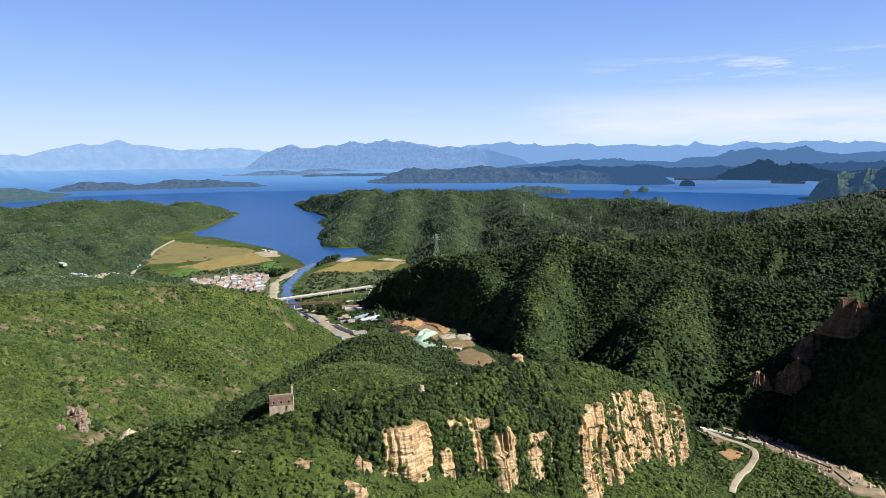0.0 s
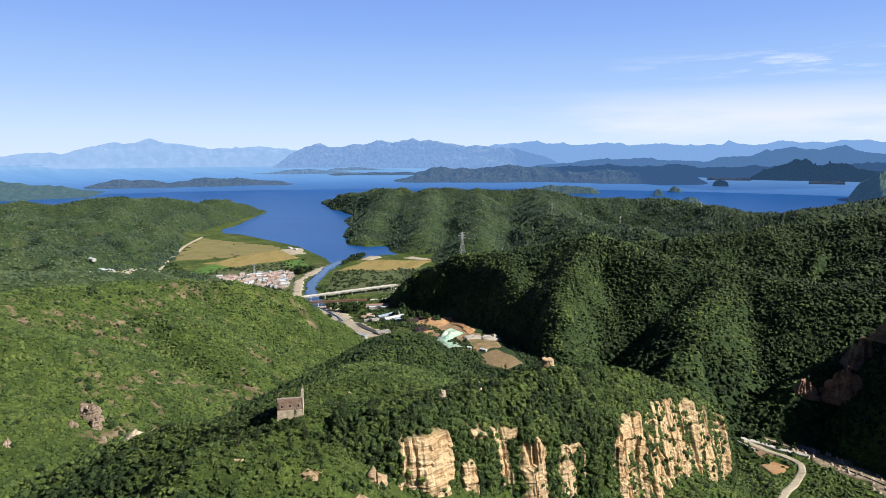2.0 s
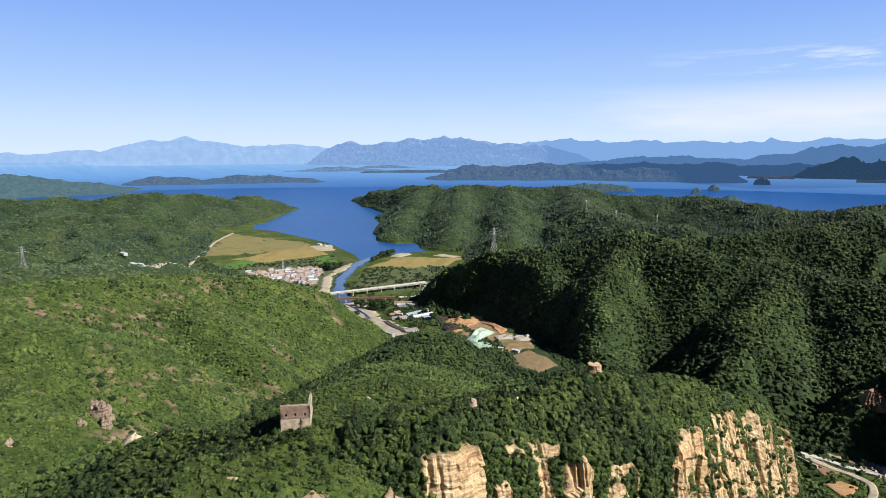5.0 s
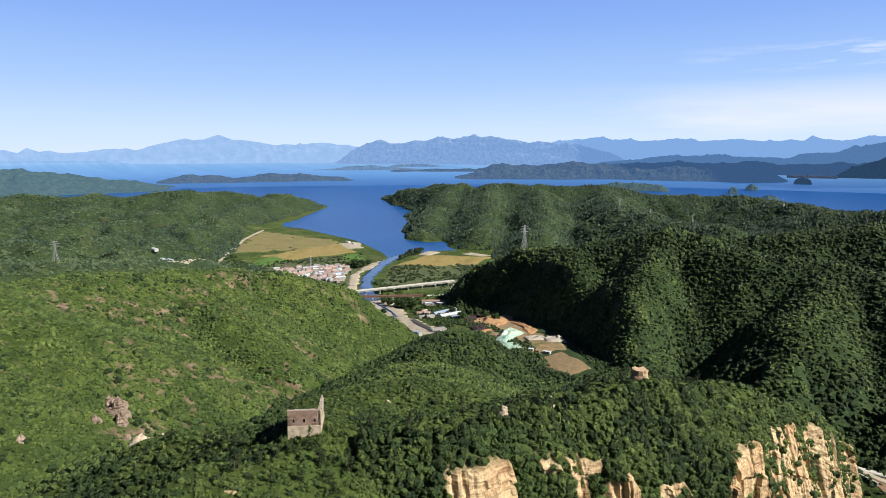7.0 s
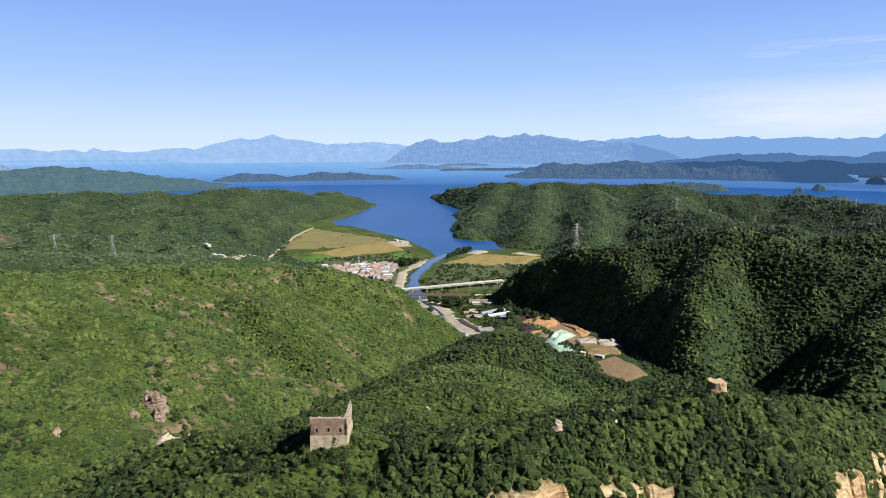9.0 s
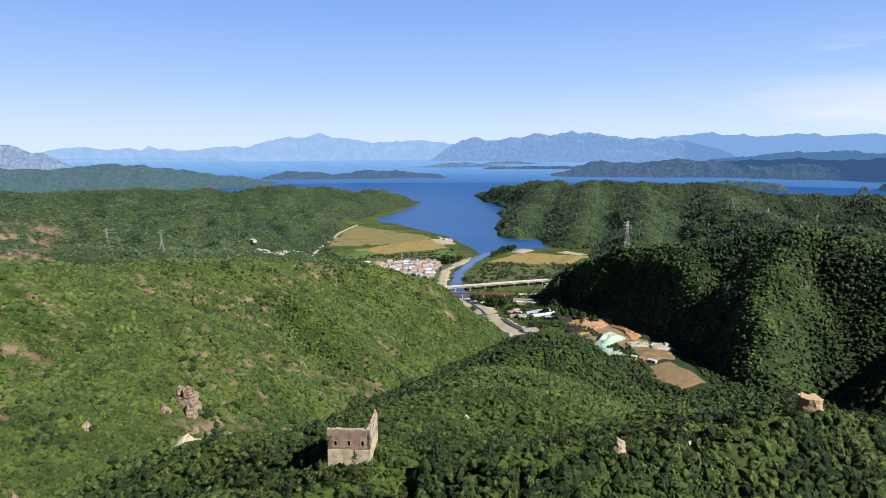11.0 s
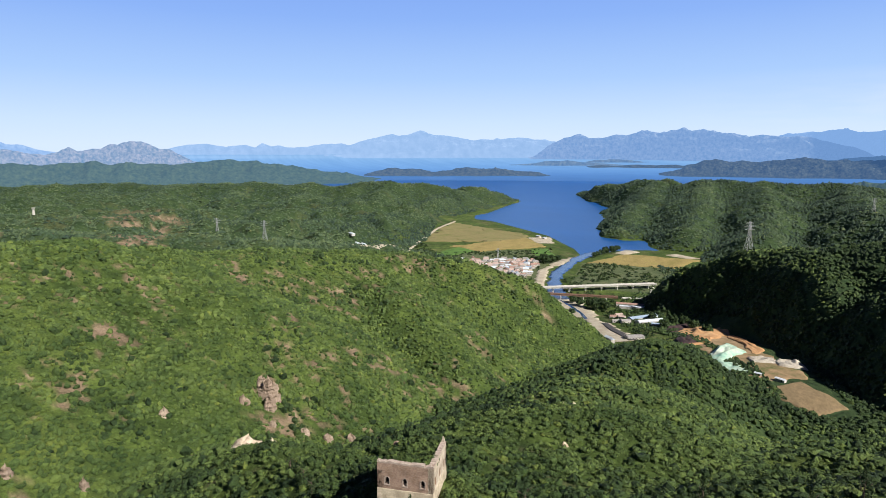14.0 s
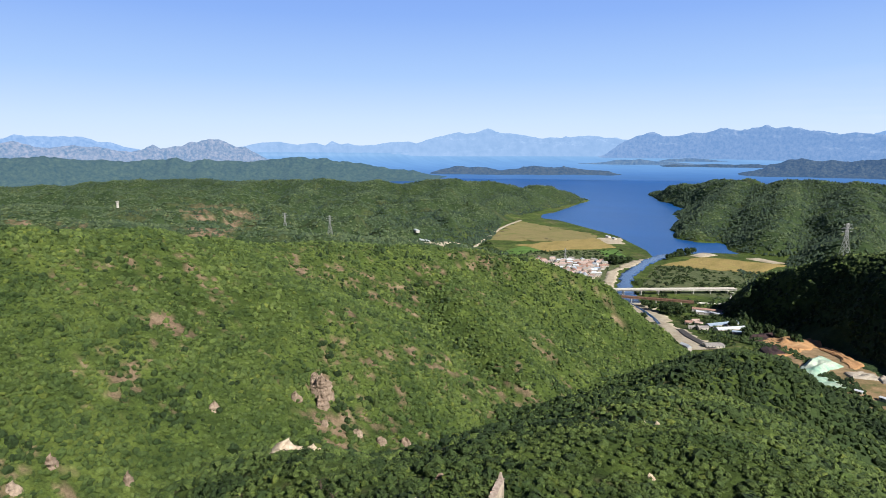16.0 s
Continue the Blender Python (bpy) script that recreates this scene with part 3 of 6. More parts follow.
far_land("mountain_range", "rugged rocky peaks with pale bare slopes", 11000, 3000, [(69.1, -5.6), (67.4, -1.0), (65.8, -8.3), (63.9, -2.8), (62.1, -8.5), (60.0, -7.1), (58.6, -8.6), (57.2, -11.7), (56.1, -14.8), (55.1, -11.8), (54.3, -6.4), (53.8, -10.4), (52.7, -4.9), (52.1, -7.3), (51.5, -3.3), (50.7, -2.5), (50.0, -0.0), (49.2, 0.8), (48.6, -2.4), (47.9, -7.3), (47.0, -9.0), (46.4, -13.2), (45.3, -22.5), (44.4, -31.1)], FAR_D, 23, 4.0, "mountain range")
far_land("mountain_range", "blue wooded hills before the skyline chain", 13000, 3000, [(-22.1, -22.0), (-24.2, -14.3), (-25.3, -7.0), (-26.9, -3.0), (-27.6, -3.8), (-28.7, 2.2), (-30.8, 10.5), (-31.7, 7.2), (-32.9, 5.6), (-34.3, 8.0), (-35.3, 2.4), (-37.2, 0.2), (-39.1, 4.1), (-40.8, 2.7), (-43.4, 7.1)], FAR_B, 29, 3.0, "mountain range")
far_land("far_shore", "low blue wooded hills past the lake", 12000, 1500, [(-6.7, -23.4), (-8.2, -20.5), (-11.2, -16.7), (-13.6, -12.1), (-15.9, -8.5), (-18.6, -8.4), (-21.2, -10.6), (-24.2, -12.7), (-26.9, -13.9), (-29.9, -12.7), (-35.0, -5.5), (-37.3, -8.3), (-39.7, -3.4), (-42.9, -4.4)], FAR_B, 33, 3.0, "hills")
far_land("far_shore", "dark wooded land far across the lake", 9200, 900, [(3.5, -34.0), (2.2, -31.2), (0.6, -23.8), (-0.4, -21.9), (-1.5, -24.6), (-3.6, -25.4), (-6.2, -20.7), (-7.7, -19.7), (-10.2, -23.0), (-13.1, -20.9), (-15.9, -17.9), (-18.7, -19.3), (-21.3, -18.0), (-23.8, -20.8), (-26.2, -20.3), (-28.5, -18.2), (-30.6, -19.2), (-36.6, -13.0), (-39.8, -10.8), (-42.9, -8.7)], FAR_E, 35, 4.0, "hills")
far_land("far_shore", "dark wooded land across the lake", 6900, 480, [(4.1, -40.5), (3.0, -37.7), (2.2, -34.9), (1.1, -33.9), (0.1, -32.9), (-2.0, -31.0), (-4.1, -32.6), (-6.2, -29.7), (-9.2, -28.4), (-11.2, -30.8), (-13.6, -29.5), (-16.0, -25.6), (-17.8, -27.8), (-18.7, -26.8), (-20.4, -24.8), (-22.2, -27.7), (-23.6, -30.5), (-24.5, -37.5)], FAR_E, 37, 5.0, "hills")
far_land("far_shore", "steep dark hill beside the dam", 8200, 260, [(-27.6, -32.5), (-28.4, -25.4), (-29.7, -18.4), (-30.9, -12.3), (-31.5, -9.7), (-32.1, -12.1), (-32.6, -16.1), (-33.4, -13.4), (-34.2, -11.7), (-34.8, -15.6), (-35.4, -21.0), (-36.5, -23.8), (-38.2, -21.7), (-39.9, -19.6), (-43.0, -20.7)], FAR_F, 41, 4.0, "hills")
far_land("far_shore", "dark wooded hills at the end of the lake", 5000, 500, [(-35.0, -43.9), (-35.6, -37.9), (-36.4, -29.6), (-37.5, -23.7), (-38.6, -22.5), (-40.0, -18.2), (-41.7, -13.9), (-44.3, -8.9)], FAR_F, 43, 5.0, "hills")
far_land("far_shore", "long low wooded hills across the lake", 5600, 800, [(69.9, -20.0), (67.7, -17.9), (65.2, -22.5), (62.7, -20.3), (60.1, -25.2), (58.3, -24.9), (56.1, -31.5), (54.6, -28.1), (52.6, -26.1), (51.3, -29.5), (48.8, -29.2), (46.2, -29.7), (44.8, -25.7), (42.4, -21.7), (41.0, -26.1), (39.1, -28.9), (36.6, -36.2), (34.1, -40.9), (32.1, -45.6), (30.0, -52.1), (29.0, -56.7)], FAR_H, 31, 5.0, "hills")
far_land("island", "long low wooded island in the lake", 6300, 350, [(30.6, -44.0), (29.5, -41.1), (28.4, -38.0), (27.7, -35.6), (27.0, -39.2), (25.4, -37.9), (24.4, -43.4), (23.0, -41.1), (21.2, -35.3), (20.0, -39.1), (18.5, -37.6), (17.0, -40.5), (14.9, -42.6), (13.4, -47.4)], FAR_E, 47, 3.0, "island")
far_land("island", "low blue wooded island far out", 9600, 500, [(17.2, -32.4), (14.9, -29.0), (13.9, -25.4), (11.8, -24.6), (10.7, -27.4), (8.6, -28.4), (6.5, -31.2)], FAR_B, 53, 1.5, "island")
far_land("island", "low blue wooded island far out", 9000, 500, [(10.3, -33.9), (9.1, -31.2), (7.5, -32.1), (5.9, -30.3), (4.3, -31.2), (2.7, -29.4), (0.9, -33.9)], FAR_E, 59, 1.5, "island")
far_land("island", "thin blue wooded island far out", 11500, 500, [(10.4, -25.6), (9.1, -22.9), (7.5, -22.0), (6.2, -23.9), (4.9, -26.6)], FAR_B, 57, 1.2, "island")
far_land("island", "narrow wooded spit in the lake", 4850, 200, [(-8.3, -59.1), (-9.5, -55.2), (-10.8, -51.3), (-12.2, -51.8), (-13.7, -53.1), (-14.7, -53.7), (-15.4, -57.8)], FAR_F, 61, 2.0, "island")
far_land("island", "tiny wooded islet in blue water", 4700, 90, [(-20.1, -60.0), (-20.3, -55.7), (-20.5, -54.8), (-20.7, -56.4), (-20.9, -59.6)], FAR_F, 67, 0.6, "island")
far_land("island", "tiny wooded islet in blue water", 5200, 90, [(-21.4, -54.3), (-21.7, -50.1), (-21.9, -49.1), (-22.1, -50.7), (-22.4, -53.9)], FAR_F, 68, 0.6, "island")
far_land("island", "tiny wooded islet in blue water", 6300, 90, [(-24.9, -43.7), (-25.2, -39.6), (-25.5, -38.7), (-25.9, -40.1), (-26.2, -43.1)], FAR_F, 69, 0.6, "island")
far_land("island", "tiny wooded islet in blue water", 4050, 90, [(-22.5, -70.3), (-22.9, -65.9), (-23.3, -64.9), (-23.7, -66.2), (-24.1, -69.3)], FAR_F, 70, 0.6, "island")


# ---- vegetation ----
def triangles(name, verts, mat, label, cat):
    """Loose leaf triangles, one joined mesh."""
    n = len(verts) // 3
    me = bpy.data.meshes.new(name)
    me.vertices.add(3 * n), me.loops.add(3 * n), me.polygons.add(n)
    me.vertices.foreach_set("co", verts.astype(np.float32).ravel())
    me.loops.foreach_set("vertex_index", np.arange(3 * n, dtype=np.int32))
    me.polygons.foreach_set("loop_start", np.arange(0, 3 * n, 3, dtype=np.int32))
    me.materials.append(mat)
    me.update(calc_edges=True)
    return tagged(new(name, me), label, cat, kind="stuff")


def leaf_clumps(places, radius, tall, leaves, leaf_size, rng, jitter=0.3):
    """Leaf triangles over the domes of many shrubs."""
    n = len(places)
    d = rng.normal(size=(n, leaves, 3))
    d[..., 2] = np.abs(d[..., 2]) * 0.9 - 0.12
    d /= np.linalg.norm(d, axis=-1, keepdims=True)
    shell = rng.uniform(0.72, 1.06, (n, leaves, 1))
    lump = 1 + 0.22 * np.sin(d[..., :1] * 5 + rng.uniform(0, 6, (n, 1, 1))) * np.cos(d[..., 1:2] * 4)
    c = d * shell * lump * radius[:, None, None]
    c[..., 2] *= tall[:, None]
    nrm = d + jitter * rng.normal(size=d.shape)
    nrm /= np.linalg.norm(nrm, axis=-1, keepdims=True)
    a = np.cross(nrm, rng.normal(size=d.shape))
    a /= np.linalg.norm(a, axis=-1, keepdims=True)
    b = np.cross(nrm, a)
    s = (leaf_size * radius)[:, None, None] * rng.uniform(0.7, 1.3, (n, leaves, 1))
    c = c + places[:, None]
    tri = np.stack([c + a * s, c - a * s * 0.5 + b * s * 0.87, c - a * s * 0.5 - b * s * 0.87], 2)
    return tri.reshape(-1, 3)


def open_land(x, y):
    """1 where nothing woody grows: the flats of the valley, fields, river and roads."""
    flat = (crest_height(x, y, LOWLAND[:4], 1.0) > crest_height(x, y, RIDGES, 3.0) + 0.5) & (y > 560)
    tower = (np.abs(x + 2.2) < 6.1) & (np.abs(y - 15.4) < 6.1)
    quarry = (off_line(x, y, TERRACE) < np.where(y < 590, 24, 33)) & (y < 840)
    canyon = (y > 140) & (y < 305) & ((np.abs(x - np.interp(y, [150, 176, 222, 250, 278, 300], [280, 305, 345, 364, 356, 335])) < 6) | (np.abs(x - np.interp(y, [150, 205, 255, 290], [400, 402, 390, 375])) < 15))
    canyon |= (x > 326) & (x < 350) & (y > 232) & (y < 292) & (value_noise(x / 5, y / 5, 97) < 0.6)
    return flat | tower | quarry | canyon


def darkwood(x, y):
    """Share of tall dark trees: the right-hand hills, the knoll, the peninsula and gullies; less on sunward slopes."""
    right = np.maximum(np.clip((x + 60) / 60, 0, 1) * np.clip((y - 335 + 0.2 * x) / 40, 0, 1), np.clip((y - 1200) / 200, 0, 0.85))
    right = right * (1 - np.clip((x - 75) / 25, 0, 1) * np.clip((455 - y) / 25, 0, 1) * np.clip((260 - x) / 60, 0, 1) * 0.8)      # the knoll's open eastern slope
    crest = 0.07 * np.clip(1 - np.abs(y - 20 - 0.4 * np.maximum(x, 0)) / 60, 0, 1)
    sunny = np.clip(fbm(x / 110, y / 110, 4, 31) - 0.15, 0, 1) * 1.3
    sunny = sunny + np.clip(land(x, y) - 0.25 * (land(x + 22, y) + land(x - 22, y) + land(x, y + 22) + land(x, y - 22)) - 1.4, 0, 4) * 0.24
    # Slope light and shade put into the planting: light shrubs sunward, dark trees averted.
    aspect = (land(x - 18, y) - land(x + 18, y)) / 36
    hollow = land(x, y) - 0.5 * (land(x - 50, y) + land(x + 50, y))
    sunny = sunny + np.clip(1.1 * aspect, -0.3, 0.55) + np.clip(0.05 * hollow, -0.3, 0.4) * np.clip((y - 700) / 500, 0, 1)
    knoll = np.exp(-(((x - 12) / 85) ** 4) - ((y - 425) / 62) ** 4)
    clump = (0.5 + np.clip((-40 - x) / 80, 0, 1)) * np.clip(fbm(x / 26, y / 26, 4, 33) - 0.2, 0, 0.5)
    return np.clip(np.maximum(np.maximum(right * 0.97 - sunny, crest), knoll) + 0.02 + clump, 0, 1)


def scatter(rng, lo, hi, spacing):
    """Random places over the wedge of land that the flight looks along, between two ranges."""
    wedge = radians(50), radians(72)
    count = int(0.5 * (wedge[0] + wedge[1]) * (hi * hi - lo * lo) / spacing**2)
    r, a = np.sqrt(rng.uniform(lo * lo, hi * hi, count)), rng.uniform(-wedge[0], wedge[1], count)
    x, y = CENTRE[0] - r * np.sin(a), CENTRE[1] + r * np.cos(a)
    keep = ~open_land(x, y) & (rng.uniform(size=count) > 0.68 * bareness(x, y))
    x, y = x[keep], y[keep]
    z = land(x, y)
    d = np.hypot(x - CENTRE[0], y - CENTRE[1])
    slope = (z + 10 - HIGH) / d
    a = np.arctan2(CENTRE[0] - x, y - CENTRE[1])
    i = np.clip(np.searchsorted(stretch_range(RANGES), d) - 2, 0, len(RANGES) - 1)
    j = np.clip(np.round(np.interp(a, ANGLES, np.arange(len(ANGLES)))).astype(int), 0, len(ANGLES) - 1)
    keep = (z > 3) & (slope > SKYLINE[i, j])               # none in dead ground behind a crest
    return np.stack([x, y, z], -1)[keep]


HIGH = CENTRE[2] + 45
SKYLINE = np.maximum.accumulate((GZ - HIGH) / np.maximum(np.hypot(GX - CENTRE[0], GY - CENTRE[1]), 1), axis=0)
TINY_DOME = (np.array([(0, 0, 1)] + [(math.cos(k * 1.2566), math.sin(k * 1.2566), -0.1) for k in range(5)]), np.array([(0, k + 1, (k + 1) % 5 + 1) for k in range(5)]))


def dome(level, low):
    """Directions and faces of a rounded crown, open below."""
    bm = bmesh.new()
    bmesh.ops.create_icosphere(bm, subdivisions=level, radius=1.0)
    bmesh.ops.delete(bm, geom=[v for v in bm.verts if v.co.z < low], context="VERTS")
    bm.verts.index_update()
    d, f = np.array([v.co[:] for v in bm.verts]), np.array([[v.index for v in p.verts] for p in bm.faces])
    bm.free()
    return d, f


SMALL_DOME = dome(1, -0.6)


def crowns(name, places, radius, tall, shape, mat, label, cat, rng, rough=0.3, smooth=False):
    """Lumpy leaf crowns, each with its own outline, in one joined mesh."""
    d, f = shape
    n, k = len(places), len(d)
    a = rng.uniform(0, 6.283, n)
    c, s = np.cos(a)[:, None], np.sin(a)[:, None]
    q = np.stack([d[None, :, 0] * c - d[None, :, 1] * s, d[None, :, 0] * s + d[None, :, 1] * c, np.broadcast_to(d[None, :, 2], (n, k))], -1)
    swell = 1 + rough * rng.normal(size=(n, k, 1)).clip(-1.6, 1.6) * np.where(d[:, 2] < -0.3, 0.3, 1)[None, :, None]
    lean = rng.uniform(0.8, 1.25, (n, 1, 2))
    q = q * swell * radius[:, None, None]
    q[..., :2] *= lean
    q[..., 2] *= tall[:, None]
    verts = (q + places[:, None]).reshape(-1, 3)
    faces = (f[None] + (np.arange(n) * k)[:, None, None]).reshape(-1, 3)
    m = len(faces)
    me = bpy.data.meshes.new(name)
    me.vertices.add(len(verts)), me.loops.add(3 * m), me.polygons.add(m)
    me.vertices.foreach_set("co", verts.astype(np.float32).ravel())
    me.loops.foreach_set("vertex_index", faces.astype(np.int32).ravel())
    me.polygons.foreach_set("loop_start", np.arange(0, 3 * m, 3, dtype=np.int32))
    me.polygons.foreach_set("use_smooth", np.full(m, smooth))
    me.materials.append(mat)
    me.update(calc_edges=True)
    return tagged(new(name, me), label, cat, kind="stuff")


def bushes(name, P, R, T, leaves, mat, label, cat, rng):
    """Leafy crowns on steep ground: a rounded body and loose leaves over it."""
    crowns(name, P, R * 0.9, T, SMALL_DOME, mat, label, cat, rng)
    triangles(name, leaf_clumps(P, R * 1.05, T, leaves, 0.27, rng, 0.2), mat, label, cat)


rng = np.random.default_rng(7)
for woody, lo, hi, spacing, shape, radius, leaves in (
    (False, 95, 270, 1.75, SMALL_DOME, (0.5, 1.35), 16),
    (False, 270, 500, 2.25, SMALL_DOME, (0.65, 1.8), 3),
    (False, 500, 800, 3.05, SMALL_DOME, (0.9, 2.1), 0),
    (False, 800, 1250, 3.6, TINY_DOME, (1.4, 2.8), 0),
    (False, 1250, 5600, 7.0, TINY_DOME, (2.2, 4.2), 0),
    (True, 95, 270, 2.2, SMALL_DOME, (0.8, 2.0), 26),
    (True, 270, 500, 2.5, SMALL_DOME, (0.9, 2.3), 8),
    (True, 500, 800, 2.7, SMALL_DOME, (0.9, 2.4), 2),
    (True, 800, 1250, 3.3, SMALL_DOME, (1.2, 2.8), 0),
    (True, 1250, 5600, 7.0, TINY_DOME, (2.3, 4.8), 0),
):
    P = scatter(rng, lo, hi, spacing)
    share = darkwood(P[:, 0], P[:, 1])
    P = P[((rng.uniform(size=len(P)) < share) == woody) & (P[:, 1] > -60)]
    R = (radius[0] + (radius[1] - radius[0]) * rng.uniform(0, 1, len(P)) ** 1.4) * (0.75 + 0.6 * value_noise(P[:, 0] / 14, P[:, 1] / 14, 77))
    T = rng.uniform(0.75, 1.25, len(P)) if woody else rng.uniform(0.65, 1.05, len(P))
    P[:, 2] += (0.4 if woody else 0.25) * R
    if hi > 2500:
        Q = shrink(P)
        R = R * np.linalg.norm(Q - CENTRE, axis=-1) / np.linalg.norm(P - CENTRE, axis=-1)
        P = Q
    mat = (LEAF_MID_HAZED if lo > 1000 else LEAF_DARK) if woody else (LEAF_FAR_HAZED if lo > 1000 else LEAF)
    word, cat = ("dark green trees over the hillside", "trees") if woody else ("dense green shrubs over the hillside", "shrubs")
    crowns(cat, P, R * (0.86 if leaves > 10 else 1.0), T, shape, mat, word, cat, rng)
    if leaves:
        triangles(cat, leaf_clumps(P, R * 1.05, T, leaves, 0.27 if leaves > 10 else 0.34, rng, 0.2), mat, word, cat)

# the steep flank under the crest, where shrubs stand close
n = 46000
x, y = rng.uniform(-60, 340, n), rng.uniform(-60, 260, n)
z, zx, zy = height(x, y), height(x + 1.5, y), height(x, y + 1.5)
steep = np.hypot(zx - z, zy - z) / 1.5
keep = (steep > 0.75) & (steep < 2) & (rng.uniform(size=n) < 0.4) & ~open_land(x, y)
x, y, z = x[keep], y[keep], z[keep]
line = np.array([p[:2] for p in RIDGES[1][4]] + [(-12, -2)], float)
run = np.concatenate([[0], np.cumsum(np.hypot(*np.diff(line, axis=0).T))])
s = rng.uniform(0, run[-1], 50000)                          # the walls, thick with shrubs from foot to crest
wx = np.interp(s, run, line[:, 0]) + rng.normal(0, 2, len(s)) + 0.62 * (off := rng.uniform(-8, 34, len(s)))
wy = np.interp(s, run, line[:, 1]) + rng.normal(0, 2, len(s)) - 0.78 * off
wz = height(wx, wy)
steep = np.hypot(height(wx + 0.8, wy) - wz, height(wx, wy + 0.8) - wz) / 0.8
on = (steep > 1.6) & (rng.uniform(size=len(s)) < np.clip(steep / 14, 0, 1)) & ~open_land(wx, wy)
x, y, z = np.concatenate([x, wx[on]]), np.concatenate([y, wy[on]]), np.concatenate([z, wz[on]])
P = np.stack([x, y, z], -1)
P += rng.normal(0, 0.5, P.shape)
dark = rng.uniform(size=len(P)) < 0.16
R = rng.uniform(0.9, 2.0, len(P))
bushes("shrubs", P[~dark], R[~dark], np.full((~dark).sum(), 0.9), 8, LEAF, "green shrubs on the steep flank", "shrubs", rng)
bushes("trees", P[dark], R[dark], np.full(dark.sum(), 1.2), 10, LEAF_DARK, "small dark trees on the steep flank", "trees", rng)


# ---- helpers for things ----
def mesh_object(name, verts, faces, mat, parent=None, label="", smooth=False):
    me = bpy.data.meshes.new(name)
    me.from_pydata([tuple(v) for v in verts], [], faces)
    me.materials.append(mat)
    if smooth:
        me.polygons.foreach_set("use_smooth", [True] * len(me.polygons))
    me.update()
    ob = new(name, me)
    ob.parent = parent
    return tagged(ob, label)


def part(name, bm, mat, parent, label="", smooth=False):
    me = bpy.data.meshes.new(name)
    bm.to_mesh(me)
    bm.free()
    me.materials.append(mat)
    if smooth:
        me.polygons.foreach_set("use_smooth", [True] * len(me.polygons))
    ob = new(name, me)
    ob.parent = parent
    return tagged(ob, label)


def box(bm, lo, hi, m=None, bevel=0.0):
    c = [(a + b) / 2 for a, b in zip(lo, hi)]
    s = [b - a for a, b in zip(lo, hi)]
    mat = Matrix.Translation(c) @ Matrix.Diagonal((*s, 1))
    made = bmesh.ops.create_cube(bm, size=1, matrix=(m @ mat) if m else mat)
    if bevel:
        edges = list({e for v in made["verts"] for e in v.link_edges})
        bmesh.ops.bevel(bm, geom=edges, offset=bevel, segments=1, affect="EDGES")
    return bm


def beam(bm, a, b, w):
    """A square bar between two places."""
    a, b = Vector(a), Vector(b)
    q = (b - a).to_track_quat("Z", "Y").to_matrix().to_4x4()
    bmesh.ops.create_cube(bm, size=1, matrix=Matrix.Translation((a + b) / 2) @ q @ Matrix.Diagonal((w, w, (b - a).length, 1)))


def thing(name, m, label, cat, group=""):
    ob = new(name)
    ob.matrix_world = m
    return tagged(ob, label, cat, group)


def ground_at(x, y):
    return float(height(np.array([float(x)]), np.array([float(y)]))[0])


def make_wall_material(name, mortar, a, b, width, tall, gap, bumpy):
    m, nodes, links, bs = material(name, 0.92, spec=0.15)
    tc, mp, br = nodes.new("ShaderNodeTexCoord"), nodes.new("ShaderNodeMapping"), nodes.new("ShaderNodeTexBrick")
    mp.inputs["Rotation"].default_value = (math.pi / 2, 0, 0)
    add = nodes.new("ShaderNodeVectorMath")
    sep, comb = nodes.new("ShaderNodeSeparateXYZ"), nodes.new("ShaderNodeCombineXYZ")
    both = nodes.new("ShaderNodeMath")
    links.new(tc.outputs["Object"], sep.inputs[0])
    links.new(sep.outputs["X"], both.inputs[0])
    links.new(sep.outputs["Y"], both.inputs[1])
    links.new(both.outputs[0], comb.inputs["X"])
    links.new(sep.outputs["Z"], comb.inputs["Y"])
    links.new(comb.outputs[0], br.inputs["Vector"])
    br.inputs["Color1"].default_value, br.inputs["Color2"].default_value, br.inputs["Mortar"].default_value = (*a, 1), (*b, 1), (*mortar, 1)
    br.inputs["Scale"].default_value, br.inputs["Brick Width"].default_value, br.inputs["Row Height"].default_value = 1.0, width, tall
    br.inputs["Mortar Size"].default_value, br.inputs["Bias"].default_value = gap, 0.0
    n = add_noise(nodes, links, 0.55, 6, 0.7)
    stain = ramp(nodes, links, n.outputs["Fac"], [(0.32, (0.6, 0.58, 0.56)), (0.55, (1.0, 1.0, 1.0)), (0.75, (1.3, 1.3, 1.3))])
    links.new(blend(nodes, links, "MULTIPLY", 1.0, br.outputs["Color"], stain), bs.inputs["Base Color"])
    bump(nodes, links, br.outputs["Fac"], bumpy, 0.05, bs)
    bs.inputs["Normal"].links[0].from_node.invert = True
    return m


BRICK = make_wall_material("weathered_grey_brown_brick", (0.38, 0.31, 0.26), (0.27, 0.18, 0.135), (0.36, 0.25, 0.19), 0.42, 0.13, 0.012, 0.6)
STONE = make_wall_material("pale_stone_courses", (0.42, 0.36, 0.28), (0.46, 0.39, 0.29), (0.55, 0.47, 0.35), 0.95, 0.42, 0.02, 0.5)
# East wall's brick: lime plus its sunlit brightness put into the colour.
SUNLIT_BRICK = make_wall_material("sunlit_limed_brick", (0.52, 0.45, 0.36), (0.48, 0.40, 0.31), (0.58, 0.50, 0.40), 0.42, 0.13, 0.012, 0.6)
LIME = surface("lime_coping", [(0.3, (0.25, 0.19, 0.16)), (0.6, (0.42, 0.35, 0.30))], 1.5, rough=0.95)
